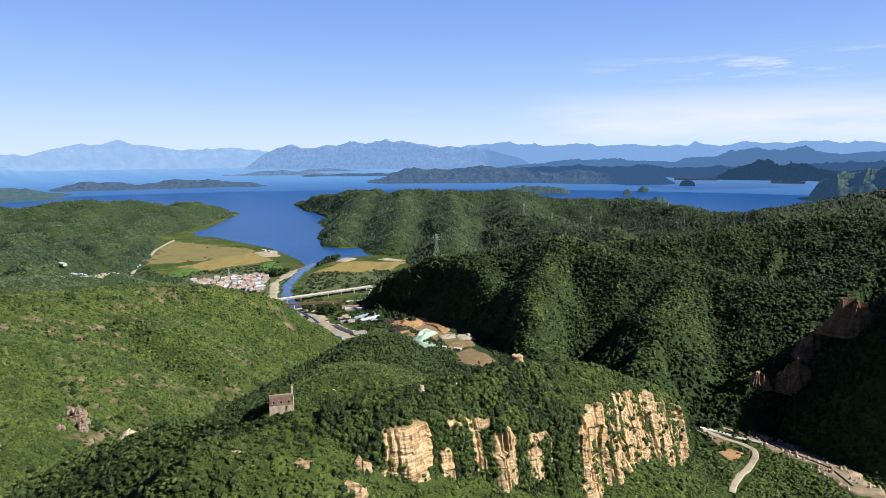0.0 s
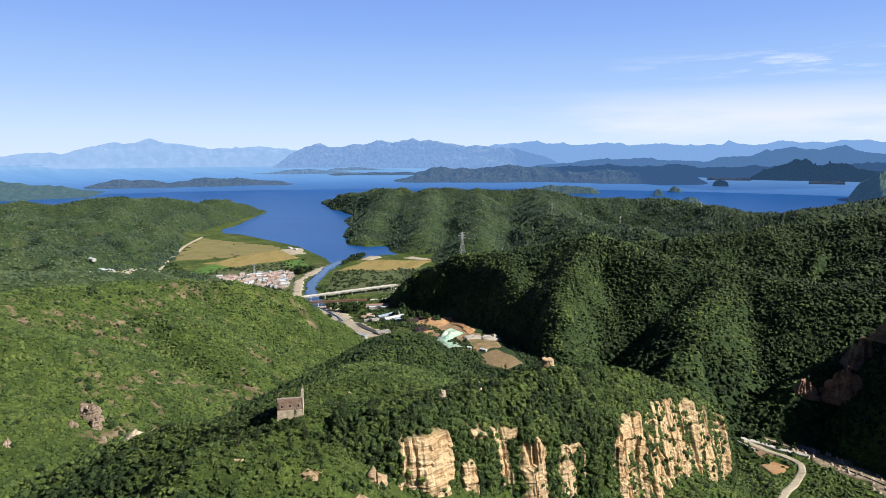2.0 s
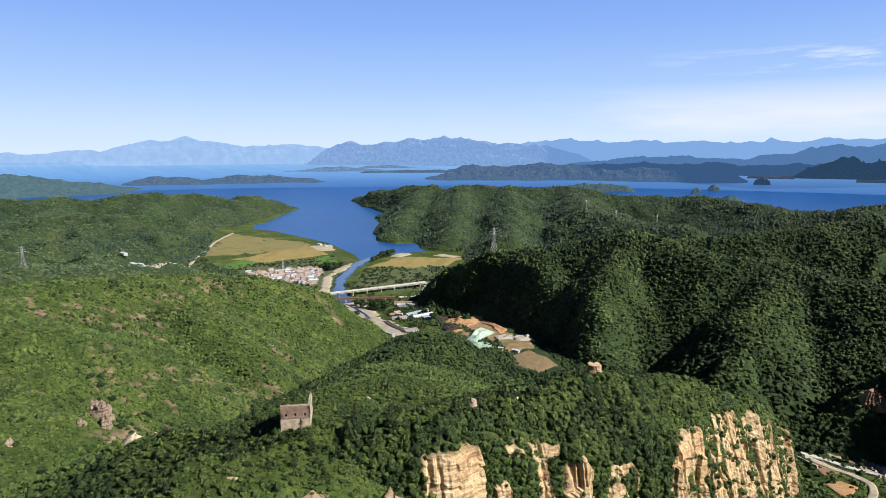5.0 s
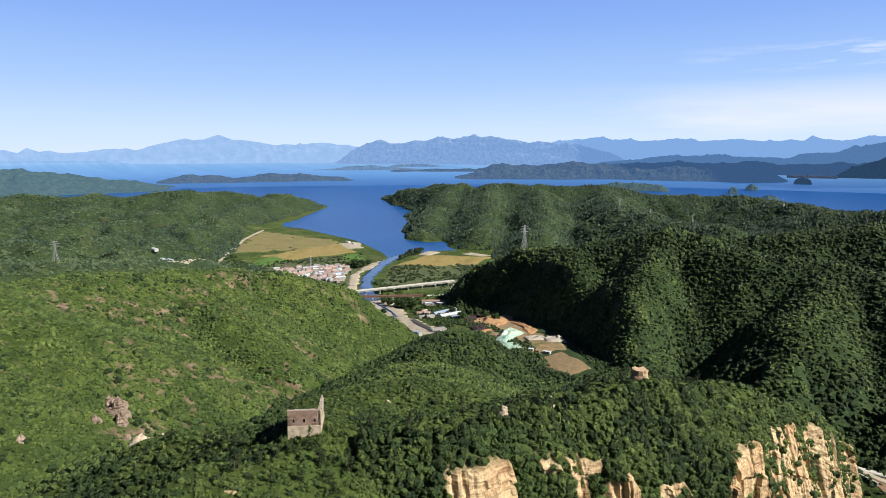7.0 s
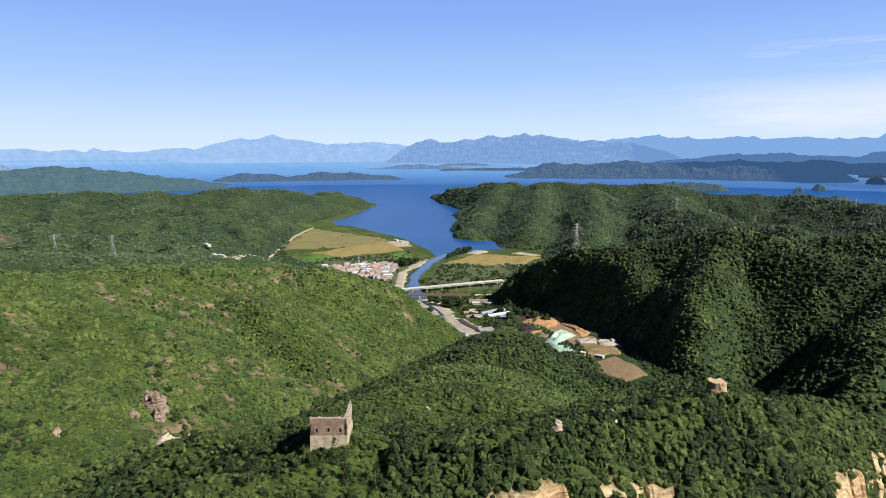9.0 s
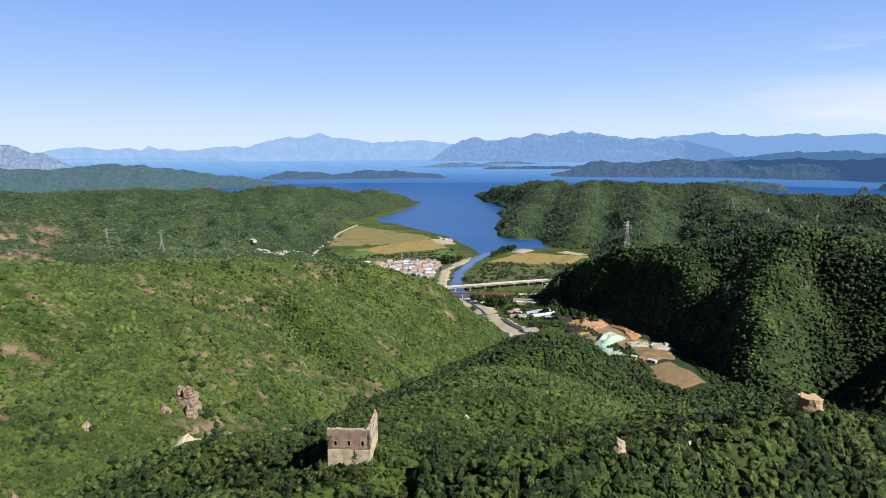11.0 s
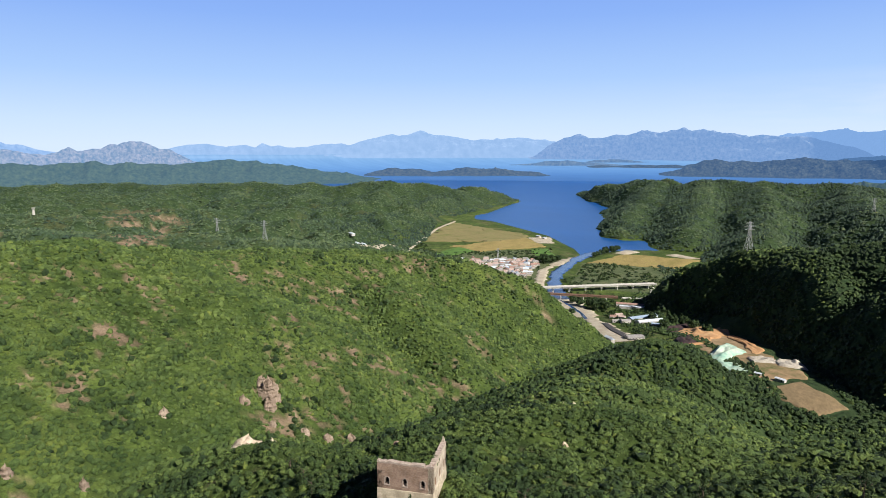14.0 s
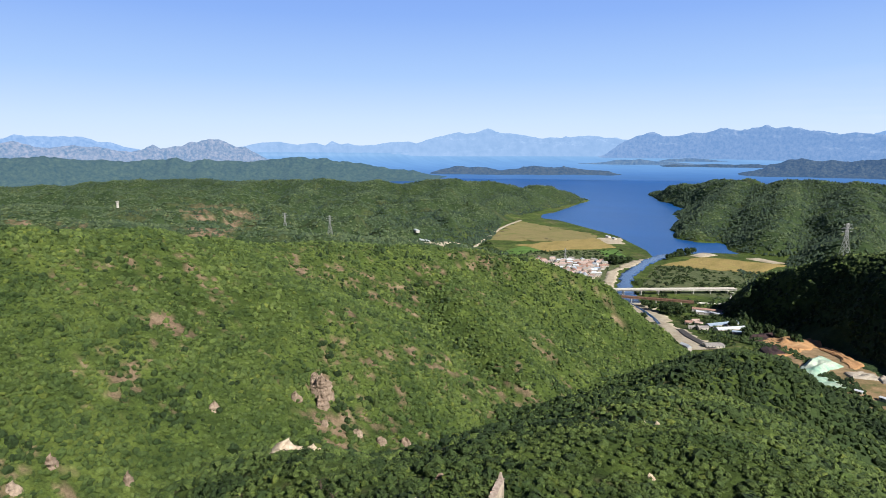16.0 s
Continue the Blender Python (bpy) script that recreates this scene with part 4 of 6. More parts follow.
RUBBLE = surface("rubble_soil", [(0.3, (0.16, 0.10, 0.06)), (0.65, (0.30, 0.19, 0.12))], 0.8, rough=1.0)
DARK = surface("interior_shade", [(0.3, (0.02, 0.018, 0.016)), (0.7, (0.035, 0.03, 0.028))], 1.0, rough=1.0, bumpy=0)

# ---- watchtower ----
TOWER_Z = 213.0
tower = thing("watchtower", pose(-2.15, 15.4, TOWER_Z, 0, 0, 10.2), "ruined square brick watchtower on a pale stone base, roof gone", "tower")
W, TOP, SEAM, THICK = 5.0, 11.1, 6.3, 0.9
bm = bmesh.new()
made = bmesh.ops.create_cube(bm, size=1, matrix=Matrix.Translation((0, 0, SEAM / 2 - 1)) @ Matrix.Diagonal((2 * W + 0.1, 2 * W + 0.1, SEAM + 2, 1)))
for v in bm.verts:
    if v.co.z < 0:
        v.co.x *= 1.035
        v.co.y *= 1.035
bmesh.ops.bevel(bm, geom=bm.edges[:], offset=0.06, segments=1, affect="EDGES")
part("stone_base", bm, STONE, tower, "pale squared stone base")


def ragged(u, seed):
    return 0.32 * (value_noise(np.array([u * 1.9 + seed]), np.array([seed * 1.0]), 5)[0] - 0.4) + 0.16 * (value_noise(np.array([u * 6 + seed]), np.array([3.0]), 6)[0] - 0.5)


def tower_wall(name, openings, top, seed, m, label, mat=BRICK):
    """A brick wall along x from -W to W, its outer face at y = -W, with arched openings and a worn top."""
    bm = bmesh.new()
    sill, head, half = TOP - 3.95, TOP - 2.95, 0.36
    cuts = [-W]
    for c in openings:
        cuts += [c - half, c + half]
    cuts.append(W)
    inner = -W + THICK
    for a, b, hole in [(cuts[i], cuts[i + 1], i % 2 == 1) for i in range(len(cuts) - 1)]:
        if hole:
            box(bm, (a, -W, SEAM), (b, inner, sill), m)
            steps = 8
            for k in range(steps):          # arch: voussoir-like strips
                x0, x1 = a + (b - a) * k / steps, a + (b - a) * (k + 1) / steps
                mid = ((x0 + x1) / 2 - (a + b) / 2) / half
                rise = head + half * math.sqrt(max(0, 1 - mid * mid))
                box(bm, (x0, -W, rise), (x1, inner, top + ragged((x0 + x1) / 2, seed) * 0.5), m)
        else:
            n = max(2, int((b - a) / 0.35))
            for k in range(n):
                x0, x1 = a + (b - a) * k / n, a + (b - a) * (k + 1) / n
                box(bm, (x0, -W, SEAM), (x1, inner, top + ragged((x0 + x1) / 2, seed)), m)
    bmesh.ops.remove_doubles(bm, verts=bm.verts[:], dist=0.001)
    return part(name, bm, mat, tower, label)


turn = [pose(0, 0, 0, 0, 0, a) for a in (0, 90, 180, 270)]
front = tower_wall("brick_wall", (-3.2, 0.0, 3.2), TOP, 1, turn[0], "brown brick wall with three small arched windows")
east = tower_wall("brick_wall", (), TOP, 2, turn[1], "limed brick wall with blocked windows, painted sunlit-pale", SUNLIT_BRICK)
back = tower_wall("brick_wall", (), TOP - 1.1, 3, turn[2], "broken brick wall")
west = tower_wall("brick_wall", (), TOP - 1.4, 4, turn[3], "broken brick wall")
# surrounds of the open windows, near-black panels added for the interior's shade, and the blocked windows of the east
# wall
for c in (-3.2, 0.0, 3.2):
    bm = bmesh.new()
    for side in (-1, 1):
        box(bm, (c + side * 0.44 - 0.08, -W - 0.05, TOP - 4.05), (c + side * 0.44 + 0.08, -W + 0.2, TOP - 2.9))
    for k in range(9):
        a = math.pi * (k + 0.5) / 9
        q = pose(c + 0.45 * math.cos(a), -W + 0.07, TOP - 2.95 + 0.45 * math.sin(a), 0, -math.degrees(a), 0)
        box(bm, (-0.09, -0.12, -0.09), (0.09, 0.13, 0.09), q)
    box(bm, (c - 0.55, -W - 0.08, TOP - 4.12), (c + 0.55, -W + 0.3, TOP - 3.97))
    part("window_surround", bm, LIME, tower, "pale arched brick surround")
    bm = bmesh.new()
    box(bm, (c - 0.7, -W + THICK, TOP - 4.6), (c + 0.7, -W + THICK + 0.25, TOP - 2.2))
    part("window_dark_panel", bm, DARK, tower, "near-black panel in place of the shaded interior")
    bm = bmesh.new()
    for k in range(7):
        a0, a1 = c - 0.36 + 0.72 * k / 7, c - 0.36 + 0.72 * (k + 1) / 7
        mid = (a0 + a1) / 2 - c
        box(bm, (a0, -W - 0.03, TOP - 3.95), (a1, -W + 0.05, TOP - 2.95 + math.sqrt(max(0.0, 0.13 - mid * mid))), turn[1])
    part("blocked_window", bm, RUBBLE, tower, "bricked-up arched window")
for name, m, top in (("coping", turn[0], TOP), ("coping", turn[1], TOP)):
    bm = bmesh.new()
    n = 26
    for k in range(n):
        x0, x1 = -W + 2 * W * k / n, -W + 2 * W * (k + 1) / n
        r = ragged((x0 + x1) / 2, 9)
        box(bm, (x0, -W - 0.04, top - 0.12 + r * 0.5), (x1 + 0.02, -W + THICK * 0.9, top + 0.12 + 1.3 * r), m)
    part(name, bm, LIME, tower, "worn lime-washed coping")
bm = bmesh.new()
bmesh.ops.create_cone(bm, segments=4, radius1=0.5, radius2=0.18, depth=1.1, cap_ends=True, matrix=pose(W - 0.45, W - 0.45, TOP + 0.5, 0, 0, 45))
part("corner_pier", bm, LIME, tower, "broken corner pier standing proud")
bm = bmesh.new()
bmesh.ops.create_grid(bm, x_segments=16, y_segments=16, size=W - THICK)
for v in bm.verts:
    v.co.z = TOP - 1.2 + 0.9 * noise.noise(v.co * 0.45) + 0.3 * noise.noise(v.co * 1.7)
part("rubble_fill", bm, RUBBLE, tower, "soil and fallen brick inside the walls", True)
inside = rng.uniform(-W + 1.3, W - 1.3, (110, 2))
spot = np.array([tower.matrix_world @ Vector((a, b + 0.5, TOP - 1.0)) for a, b in inside])
rad = rng.uniform(0.6, 1.5, 110)
triangles("roof_shrubs", leaf_clumps(spot, rad, rng.uniform(0.8, 1.3, 110), 60, 0.3, rng), LEAF, "green shrubs growing on the ruined tower top", "shrubs")


# ---- cliffs and rocks ----
def make_rock_material(name, a, b, c):
    m, nodes, links, bs = material(name, 0.93, spec=0.15)
    layer = add_noise(nodes, links, 0.16, 6, 0.65, (0.35, 0.35, 3.2))
    patch = add_noise(nodes, links, 0.09, 5, 0.6)
    fine = add_noise(nodes, links, 0.9, 6, 0.7, (1, 1, 0.5))
    col = ramp(nodes, links, patch.outputs["Fac"], [(0.3, a), (0.5, b), (0.7, c)])
    s = ramp(nodes, links, layer.outputs["Fac"], [(0.3, (0.62, 0.58, 0.55)), (0.5, (1.0, 1.0, 1.0)), (0.7, (1.2, 1.2, 1.2))])
    g = ramp(nodes, links, fine.outputs["Fac"], [(0.3, (0.7, 0.68, 0.66)), (0.65, (1.15, 1.15, 1.15))])
    col = blend(nodes, links, "MULTIPLY", 1.0, blend(nodes, links, "MULTIPLY", 1.0, col, s), g)
    links.new(col, bs.inputs["Base Color"])
    bump(nodes, links, fine.outputs["Fac"], 0.7, 0.5, bs)
    return m


SAND_ROCK = make_rock_material("tan_sandstone", (0.30, 0.20, 0.12), (0.46, 0.335, 0.21), (0.52, 0.40, 0.27))
GREY_ROCK = make_rock_material("grey_brown_rock", (0.17, 0.13, 0.10), (0.27, 0.21, 0.165), (0.36, 0.29, 0.23))
PALE_ROCK = make_rock_material("pale_boulder_rock", (0.42, 0.34, 0.25), (0.52, 0.43, 0.33), (0.6, 0.52, 0.42))
RED_ROCK = make_rock_material("reddish_rock", (0.2, 0.12, 0.09), (0.3, 0.19, 0.14), (0.36, 0.25, 0.19))


def cells(a, b, seed):
    """Random offsets, -1 to 1, of the blocks of a jointed rock."""
    return lattice(np.floor(a), np.floor(b), seed) * 2 - 1


def outcrop(name, x, y, z, width, tall, depth, facing, seed, mat, label, cat, nu=40, nv=34, lean=0.3, group="rock outcrops of the ridge"):
    """A jointed rock mass that bulges out of the slope: stepped beds, upright cracks, a broken top."""
    u, v = np.linspace(0, 1, nu)[None], np.linspace(0, 1, nv)[:, None]
    th = (u - 0.5) * math.pi * 1.15
    px, py = np.sin(th) * width / 2, -np.cos(th) * depth
    top = 1 + 0.22 * cells(u * width / 2.6 + seed, 0 * u, seed + 1) * (0.5 + 0.5 * np.cos(th)) + 0.25 * fbm(u * width / 4 + seed, u * 0, 3, seed)
    Z = np.minimum(v, 0.9) / 0.9 * tall * np.clip(top, 0.25, 1.5) * (0.35 + 0.65 * np.cos(th * 0.85))
    cap = np.clip((v - 0.9) / 0.1, 0, 1)
    warp = 0.5 * fbm(u * width / 5 + seed, Z / 4, 3, seed + 2)
    block = cells(px / 2.1 + warp + seed, Z / 2.7 + warp, seed + 3)
    bed = cells(0 * px + seed, Z / 0.85 + 0.5 * warp, seed + 4)
    crack = fbm(px / 3.0 + seed, Z / 14, 4, seed + 5, True)
    size = (1 - lean * v) * (1 - cap)
    X = px * size * (1 + 0.06 * bed + 0.08 * block)
    Y = py * size * (1 + 0.30 * crack) + size * (0.28 * block + 0.22 * bed) * min(depth, 3.0) + 0.35 * v * depth
    c, s = math.cos(facing), math.sin(facing)
    P = np.stack([x + c * X - s * Y, y + s * X + c * Y, z + Z + 0.3 * cap], -1)
    return tagged(new(name, grid_mesh(name, P.reshape(-1, 3), nv, nu, mat, smooth=False)), label, cat, group)


# the cliff below the crest: one long jointed face, bare rock in patches, shrubs on the rest
CREST = np.array([(14, 18, 217), (45, 24, 217), (80, 48, 217), (115, 68, 217), (165, 106, 198), (215, 142, 170), (258, 190, 135), (274, 211, 108)], float)
RUN = np.concatenate([[0], np.cumsum(np.hypot(*np.diff(CREST[:, :2], axis=0).T))])
FACES = [(51, 19, 203, 8, 13), (47, 10, 184, 7, 8), (80, 40, 206, 7, 8), (69, 32, 205, 3, 4), (96, 34, 181, 6, 14), (110, 51, 179, 6, 11), (145, 74, 165, 15, 28), (167, 94, 160, 9, 27),
         (186, 107, 160, 11, 29), (207, 120, 148, 13, 31), (226, 140, 142, 10, 26), (246, 162, 132, 13, 28), (152, 66, 143, 17, 9), (66, 23, 184, 3, 9), (83, 31, 183, 3, 13), (135, 67, 176, 5, 12), (224, 131, 140, 6, 17)]


def along(x, y):
    """How far along the crest a place lies."""
    best, where = 1e9, 0.0
    for (a, b, _), (c, d, _), r0, r1 in zip(CREST, CREST[1:], RUN, RUN[1:]):
        f = min(1, max(0, ((x - a) * (c - a) + (y - b) * (d - b)) / (r1 - r0) ** 2))
        off = math.hypot(x - a - f * (c - a), y - b - f * (d - b))
        if off < best:
            best, where = off, r0 + f * (r1 - r0)
    return where


def bare_rock(s, z):
    m = np.full(s.shape, -1.0)
    for x, y, zc, hw, hh in FACES:
        q = ((s - along(x, y)) / (hw * 1.15)) ** 4 + ((z - zc) / (hh * 1.1)) ** 4
        m = np.maximum(m, 1 - q)
    m = m + 0.95 * fbm(s / 6, z / 10, 5, 91) + 0.05
    return np.clip(m * 4.0, 0, 1)


def cliff_place(s, drop, proud=0.0):
    cx, cy, cz = (np.interp(s, RUN, CREST[:, k]) for k in range(3))
    ahead, behind = np.minimum(s + 9, RUN[-1]), np.maximum(s - 9, 0)
    dx, dy = np.interp(ahead, RUN, CREST[:, 0]) - np.interp(behind, RUN, CREST[:, 0]), np.interp(ahead, RUN, CREST[:, 1]) - np.interp(behind, RUN, CREST[:, 1])
    n = np.hypot(dx, dy)
    z = cz - drop
    mask = bare_rock(s, z)
    warp = fbm(s / 11, drop / 11, 3, 71)
    lip = np.interp(cx, FLANK_X, FLANK_DROP)
    out = np.where(drop < lip, drop / 0.95, lip / 0.95 + (drop - lip) / 4.5) + 1.0
    mask = mask * np.clip((drop - lip + 3) / 4, 0, 1)
    out = out + 4.5 * fbm(s / 17, drop / 90, 2, 61, True) + 1.1 + proud
    crack = np.exp(-(((value_noise(s / 7.0 + 0.12 * warp, drop / 90, 67) - 0.5) / 0.03) ** 2))
    column = 1.3 * cells(s / 6.3 + 0.10 * warp, drop / 30 + 0.2 * warp, 63) + 0.45 * cells(s / 2.6 + 0.15 * warp, drop / 10 + 0.3 * warp, 64)
    bed = (1 + 1.4 * np.clip((80 - s) / 20, 0, 1)) * (0.35 * cells(0 * s, drop / 2.4 + 0.15 * warp + 0.03 * s, 65) + 0.2 * cells(s / 3.4, drop / 1.2 + 0.03 * s, 66))
    column = column * (1 - 0.6 * np.clip((80 - s) / 20, 0, 1))
    out = out + mask * (1.6 + column + bed - 1.6 * crack)
    return np.stack([cx + dy / n * out, cy - dx / n * out, z], -1), mask


S, DROP = np.meshgrid(np.linspace(0, RUN[-1], 560), np.linspace(2, 66, 110))
P, MASK = cliff_place(S, DROP)
m, nodes, links, bs = material("cliff_rock_and_soil", 0.93, spec=0.15)
layer, patch = add_noise(nodes, links, 0.2, 6, 0.65, (0.3, 0.3, 3.0)), add_noise(nodes, links, 0.06, 5, 0.6)
fine = add_noise(nodes, links, 0.8, 7, 0.7, (1, 1, 0.5))
col = ramp(nodes, links, patch.outputs["Fac"], [(0.28, (0.36, 0.225, 0.125)), (0.45, (0.50, 0.365, 0.215)), (0.62, (0.56, 0.44, 0.28)), (0.75, (0.42, 0.27, 0.16))])
col = blend(nodes, links, "MULTIPLY", 1.0, col, ramp(nodes, links, layer.outputs["Fac"], [(0.36, (0.52, 0.46, 0.42)), (0.46, (0.97, 0.97, 0.97)), (0.54, (1.1, 1.1, 1.1)), (0.6, (0.76, 0.72, 0.68)), (0.68, (1.12, 1.12, 1.12))]))
col = blend(nodes, links, "MULTIPLY", 1.0, col, ramp(nodes, links, fine.outputs["Fac"], [(0.3, (0.62, 0.6, 0.58)), (0.62, (1.15, 1.15, 1.15))]))
streak = add_noise(nodes, links, 0.45, 5, 0.65, (1, 1, 0.12))
col = blend(nodes, links, "MULTIPLY", 1.0, col, ramp(nodes, links, streak.outputs["Fac"], [(0.34, (0.5, 0.46, 0.44)), (0.46, (1.0, 0.98, 0.96)), (0.7, (1.1, 1.1, 1.1))]))
attr = nodes.new("ShaderNodeAttribute")
attr.attribute_name = "bare"
soil = ramp(nodes, links, fine.outputs["Fac"], [(0.35, (0.02, 0.035, 0.01)), (0.6, (0.06, 0.085, 0.025))])
links.new(blend(nodes, links, "MIX", attr.outputs["Fac"], soil, col), bs.inputs["Base Color"])
bump(nodes, links, fine.outputs["Fac"], 0.8, 0.5, bs)
me = grid_mesh("cliff_face", P.reshape(-1, 3), S.shape[0], S.shape[1], m, smooth=False)
at = me.attributes.new("bare", "FLOAT", "POINT")
at.data.foreach_set("value", MASK.astype(np.float32).ravel())
tagged(new("cliff_face", me), "tan bedded sandstone cliff with shrubs on its ledges", "cliff", kind="structure")
s_, d_ = rng.uniform(0, RUN[-1], 12000), rng.uniform(0, 66, 12000)
P, MASK = cliff_place(s_, d_, 0.3)
keep = (MASK < 0.45) & (P[:, 2] > height(P[:, 0], P[:, 1]) - 1.5)
keep |= rng.uniform(size=len(keep)) < 0.09 * (fbm(s_ / 5, d_ / 4, 3, 15) > 0.05)
P = P[keep]
dark = rng.uniform(size=len(P)) < np.clip(0.08 + 1.2 * fbm(P[:, 0] / 12, P[:, 2] / 12, 3, 45), 0.03, 0.7)
R = rng.uniform(0.7, 1.8, len(P))
bushes("cliff_shrubs", P[~dark], R[~dark], np.full((~dark).sum(), 1.0), 18, LEAF, "green shrubs clinging to the cliff", "shrubs", rng)
bushes("cliff_trees", P[dark], R[dark] * 1.2, np.full(dark.sum(), 1.3), 22, LEAF_DARK, "small dark trees clinging to the cliff", "trees", rng)

LEDGES = [(11, -15, 203, 13, 9, 4), (20, -20, 194, 12, 11, 4), (30, -18, 192, 12, 10, 4), (-13, -11, 208, 12, 4.5, 4), (60, 30, 212, 8, 5, 3), (33, -2, 196, 9, 10, 4), (1, -22, 198, 8, 6, 3)]
for i, (x, y, z, w, t, dp) in enumerate(LEDGES):
    outcrop("rock_ledge", x, y, min(z, ground_at(x, y) - 0.25 * t), w * 1.25, t * 0.6, dp, 0.25 + 0.2 * math.sin(i * 1.9), 40 + i * 2.3, SAND_ROCK, "weathered tan rock ledge among green shrubs", "rock", lean=0.1)
BOULDERS = [(-101, 82, 13, 4.6, 5), (-93, 85, 7, 3.2, 3.2), (-92, 87, 3.4, 2, 2), (1, 131, 3, 2.5, 1.6), (4.5, 131, 3, 2, 1.5), (60, 32, 5, 3, 2.5), (12, 80, 2.2, 1.4, 1.2), (76, 43, 6, 3.5, 2.5)]
for i, (x, y, w, t, dp) in enumerate(BOULDERS):
    outcrop("boulder", x, y, ground_at(x, y) - 0.3, w, t, dp, 0.5 + 0.1 * i, 80 + i * 1.3, PALE_ROCK, "pale weathered boulder among green shrubs", "boulder", 24, 20, 0.4, "pale boulders")
SLOPE_ROCKS = [(-202, 212, 16, 13, 4), (-196, 206, 9, 9, 3), (-210, 216, 9, 8, 3), (-221, 149, 6, 4, 2.5), (-207, 196, 8, 4, 2.5), (-186, 195, 6, 3, 2), (-170, 205, 7, 4, 2.5), (-158, 212, 7, 4, 2.5), (-148, 222, 7, 4, 2.5), (-215, 51, 7, 3, 2.5), (-203, 89, 5, 4, 2.5), (-221, 68, 5, 4, 2.5)]
for i, (x, y, w, t, dp) in enumerate(SLOPE_ROCKS):
    outcrop("hillside_rock", x, y, ground_at(x, y) - 0.3 * t, w, t * 1.3, dp, 0.6, 120 + i * 1.9, GREY_ROCK, "grey-brown rock outcrop on a green hillside", "rock", 26, 24, 0.3, "rocks of the left hillside")
for i, (x, y, w, t, dp) in enumerate([(440, 318, 50, 30, 9), (495, 318, 66, 34, 10), (410, 330, 28, 18, 7), (470, 340, 44, 26, 8)]):
    outcrop("shaded_cliff", x, y, ground_at(x, y) - 6, w, t, dp, -0.6, 150 + i * 2.1, RED_ROCK, "reddish cliff in the shade of the mountain", "cliff", 60, 44, 0.5, "shaded cliffs")


# ---- valley: fields, banks, roads ----
def drape(x, y, lift):
    return np.stack([x, y, np.maximum(np.maximum(height(x, y), land(x, y)), 0.0) + lift], -1)


def field(name, corners, mat, label, lift=0.5, n=26, wobble=5.0, kind="structure", cat="field", mound=0.0, rough=0.0, seed=1):
    """A four-cornered plot laid over the land, with a wavering edge; mound: how far its middle rises."""
    (ax, ay), (bx, by), (cx, cy), (dx, dy) = corners
    u, v = np.meshgrid(np.linspace(0, 1, n), np.linspace(0, 1, n))
    x = (ax * (1 - u) + bx * u) * (1 - v) + (dx * (1 - u) + cx * u) * v
    y = (ay * (1 - u) + by * u) * (1 - v) + (dy * (1 - u) + cy * u) * v
    edge = 1 - np.minimum(np.minimum(u, 1 - u), np.minimum(v, 1 - v)) * 2
    x, y = x + wobble * edge * fbm(x / 22, y / 22, 3, 51), y + wobble * edge * fbm(x / 22 + 9, y / 22, 3, 52)
    P = drape(x, y, lift)
    if mound:
        P[..., 2] += mound * (np.sin(u * math.pi) * np.sin(v * math.pi)) ** 0.7 * (1 + rough * fbm(u * 4 + seed, v * 4, 4, seed))
    P[0, :, 2] -= 1.5
    P[-1, :, 2] -= 1.5
    P[:, 0, 2] -= 1.5
    P[:, -1, 2] -= 1.5
    return tagged(new(name, grid_mesh(name, P.reshape(-1, 3), n, n, mat)), label, cat, kind=kind)


def ribbon(name, pts, width, mat, label, lift=0.7, step=5.0, waver=0.15, cat="road", kind="structure"):
    """A track, bank or stream that follows the land."""
    pts = np.array(pts, float)
    run = np.concatenate([[0], np.cumsum(np.hypot(*np.diff(pts, axis=0).T))])
    s = np.linspace(0, run[-1], max(6, int(run[-1] / step)))
    x, y = np.interp(s, run, pts[:, 0]), np.interp(s, run, pts[:, 1])
    for _ in range(4):
        x[1:-1], y[1:-1] = (x[:-2] + 2 * x[1:-1] + x[2:]) / 4, (y[:-2] + 2 * y[1:-1] + y[2:]) / 4
    tx, ty = np.gradient(x), np.gradient(y)
    n = np.hypot(tx, ty)
    tx, ty = tx / n, ty / n
    w = width / 2 * (1 + waver * fbm(s / 17, s * 0, 3, 33))
    rows = []
    for k in (-1.06, -1, -0.5, 0, 0.5, 1, 1.06):
        p = drape(x - ty * w * k, y + tx * w * k, lift)
        if abs(k) > 1:
            p[:, 2] -= 1.2
        rows.append(p)
    P = np.stack(rows, 1)
    return tagged(new(name, grid_mesh(name, P.reshape(-1, 3), len(s), 7, mat)), label, cat, kind=kind)


GOLD = surface("ripe_crop", [(0.3, (0.19, 0.155, 0.045)), (0.55, (0.27, 0.205, 0.075)), (0.75, (0.22, 0.2, 0.05))], 0.03, 0.4, rough=1.0, stretch=(1, 0.4, 1))
DRYG = surface("dry_marsh_grass", [(0.3, (0.13, 0.14, 0.04)), (0.55, (0.20, 0.165, 0.07)), (0.75, (0.15, 0.17, 0.045))], 0.02, 0.3, rough=1.0)
LUSH = surface("green_crop", [(0.3, (0.05, 0.11, 0.02)), (0.7, (0.10, 0.19, 0.035))], 0.05, 0.5, rough=1.0)
SAND = surface("pale_sand", [(0.3, (0.26, 0.22, 0.16)), (0.6, (0.42, 0.37, 0.29)), (0.8, (0.20, 0.18, 0.11))], 0.05, 0.5, rough=0.95)
EARTH = surface("orange_earth", [(0.3, (0.30, 0.155, 0.07)), (0.55, (0.44, 0.255, 0.125)), (0.75, (0.43, 0.31, 0.18))], 0.04, 0.4, rough=1.0, depth=0.6)
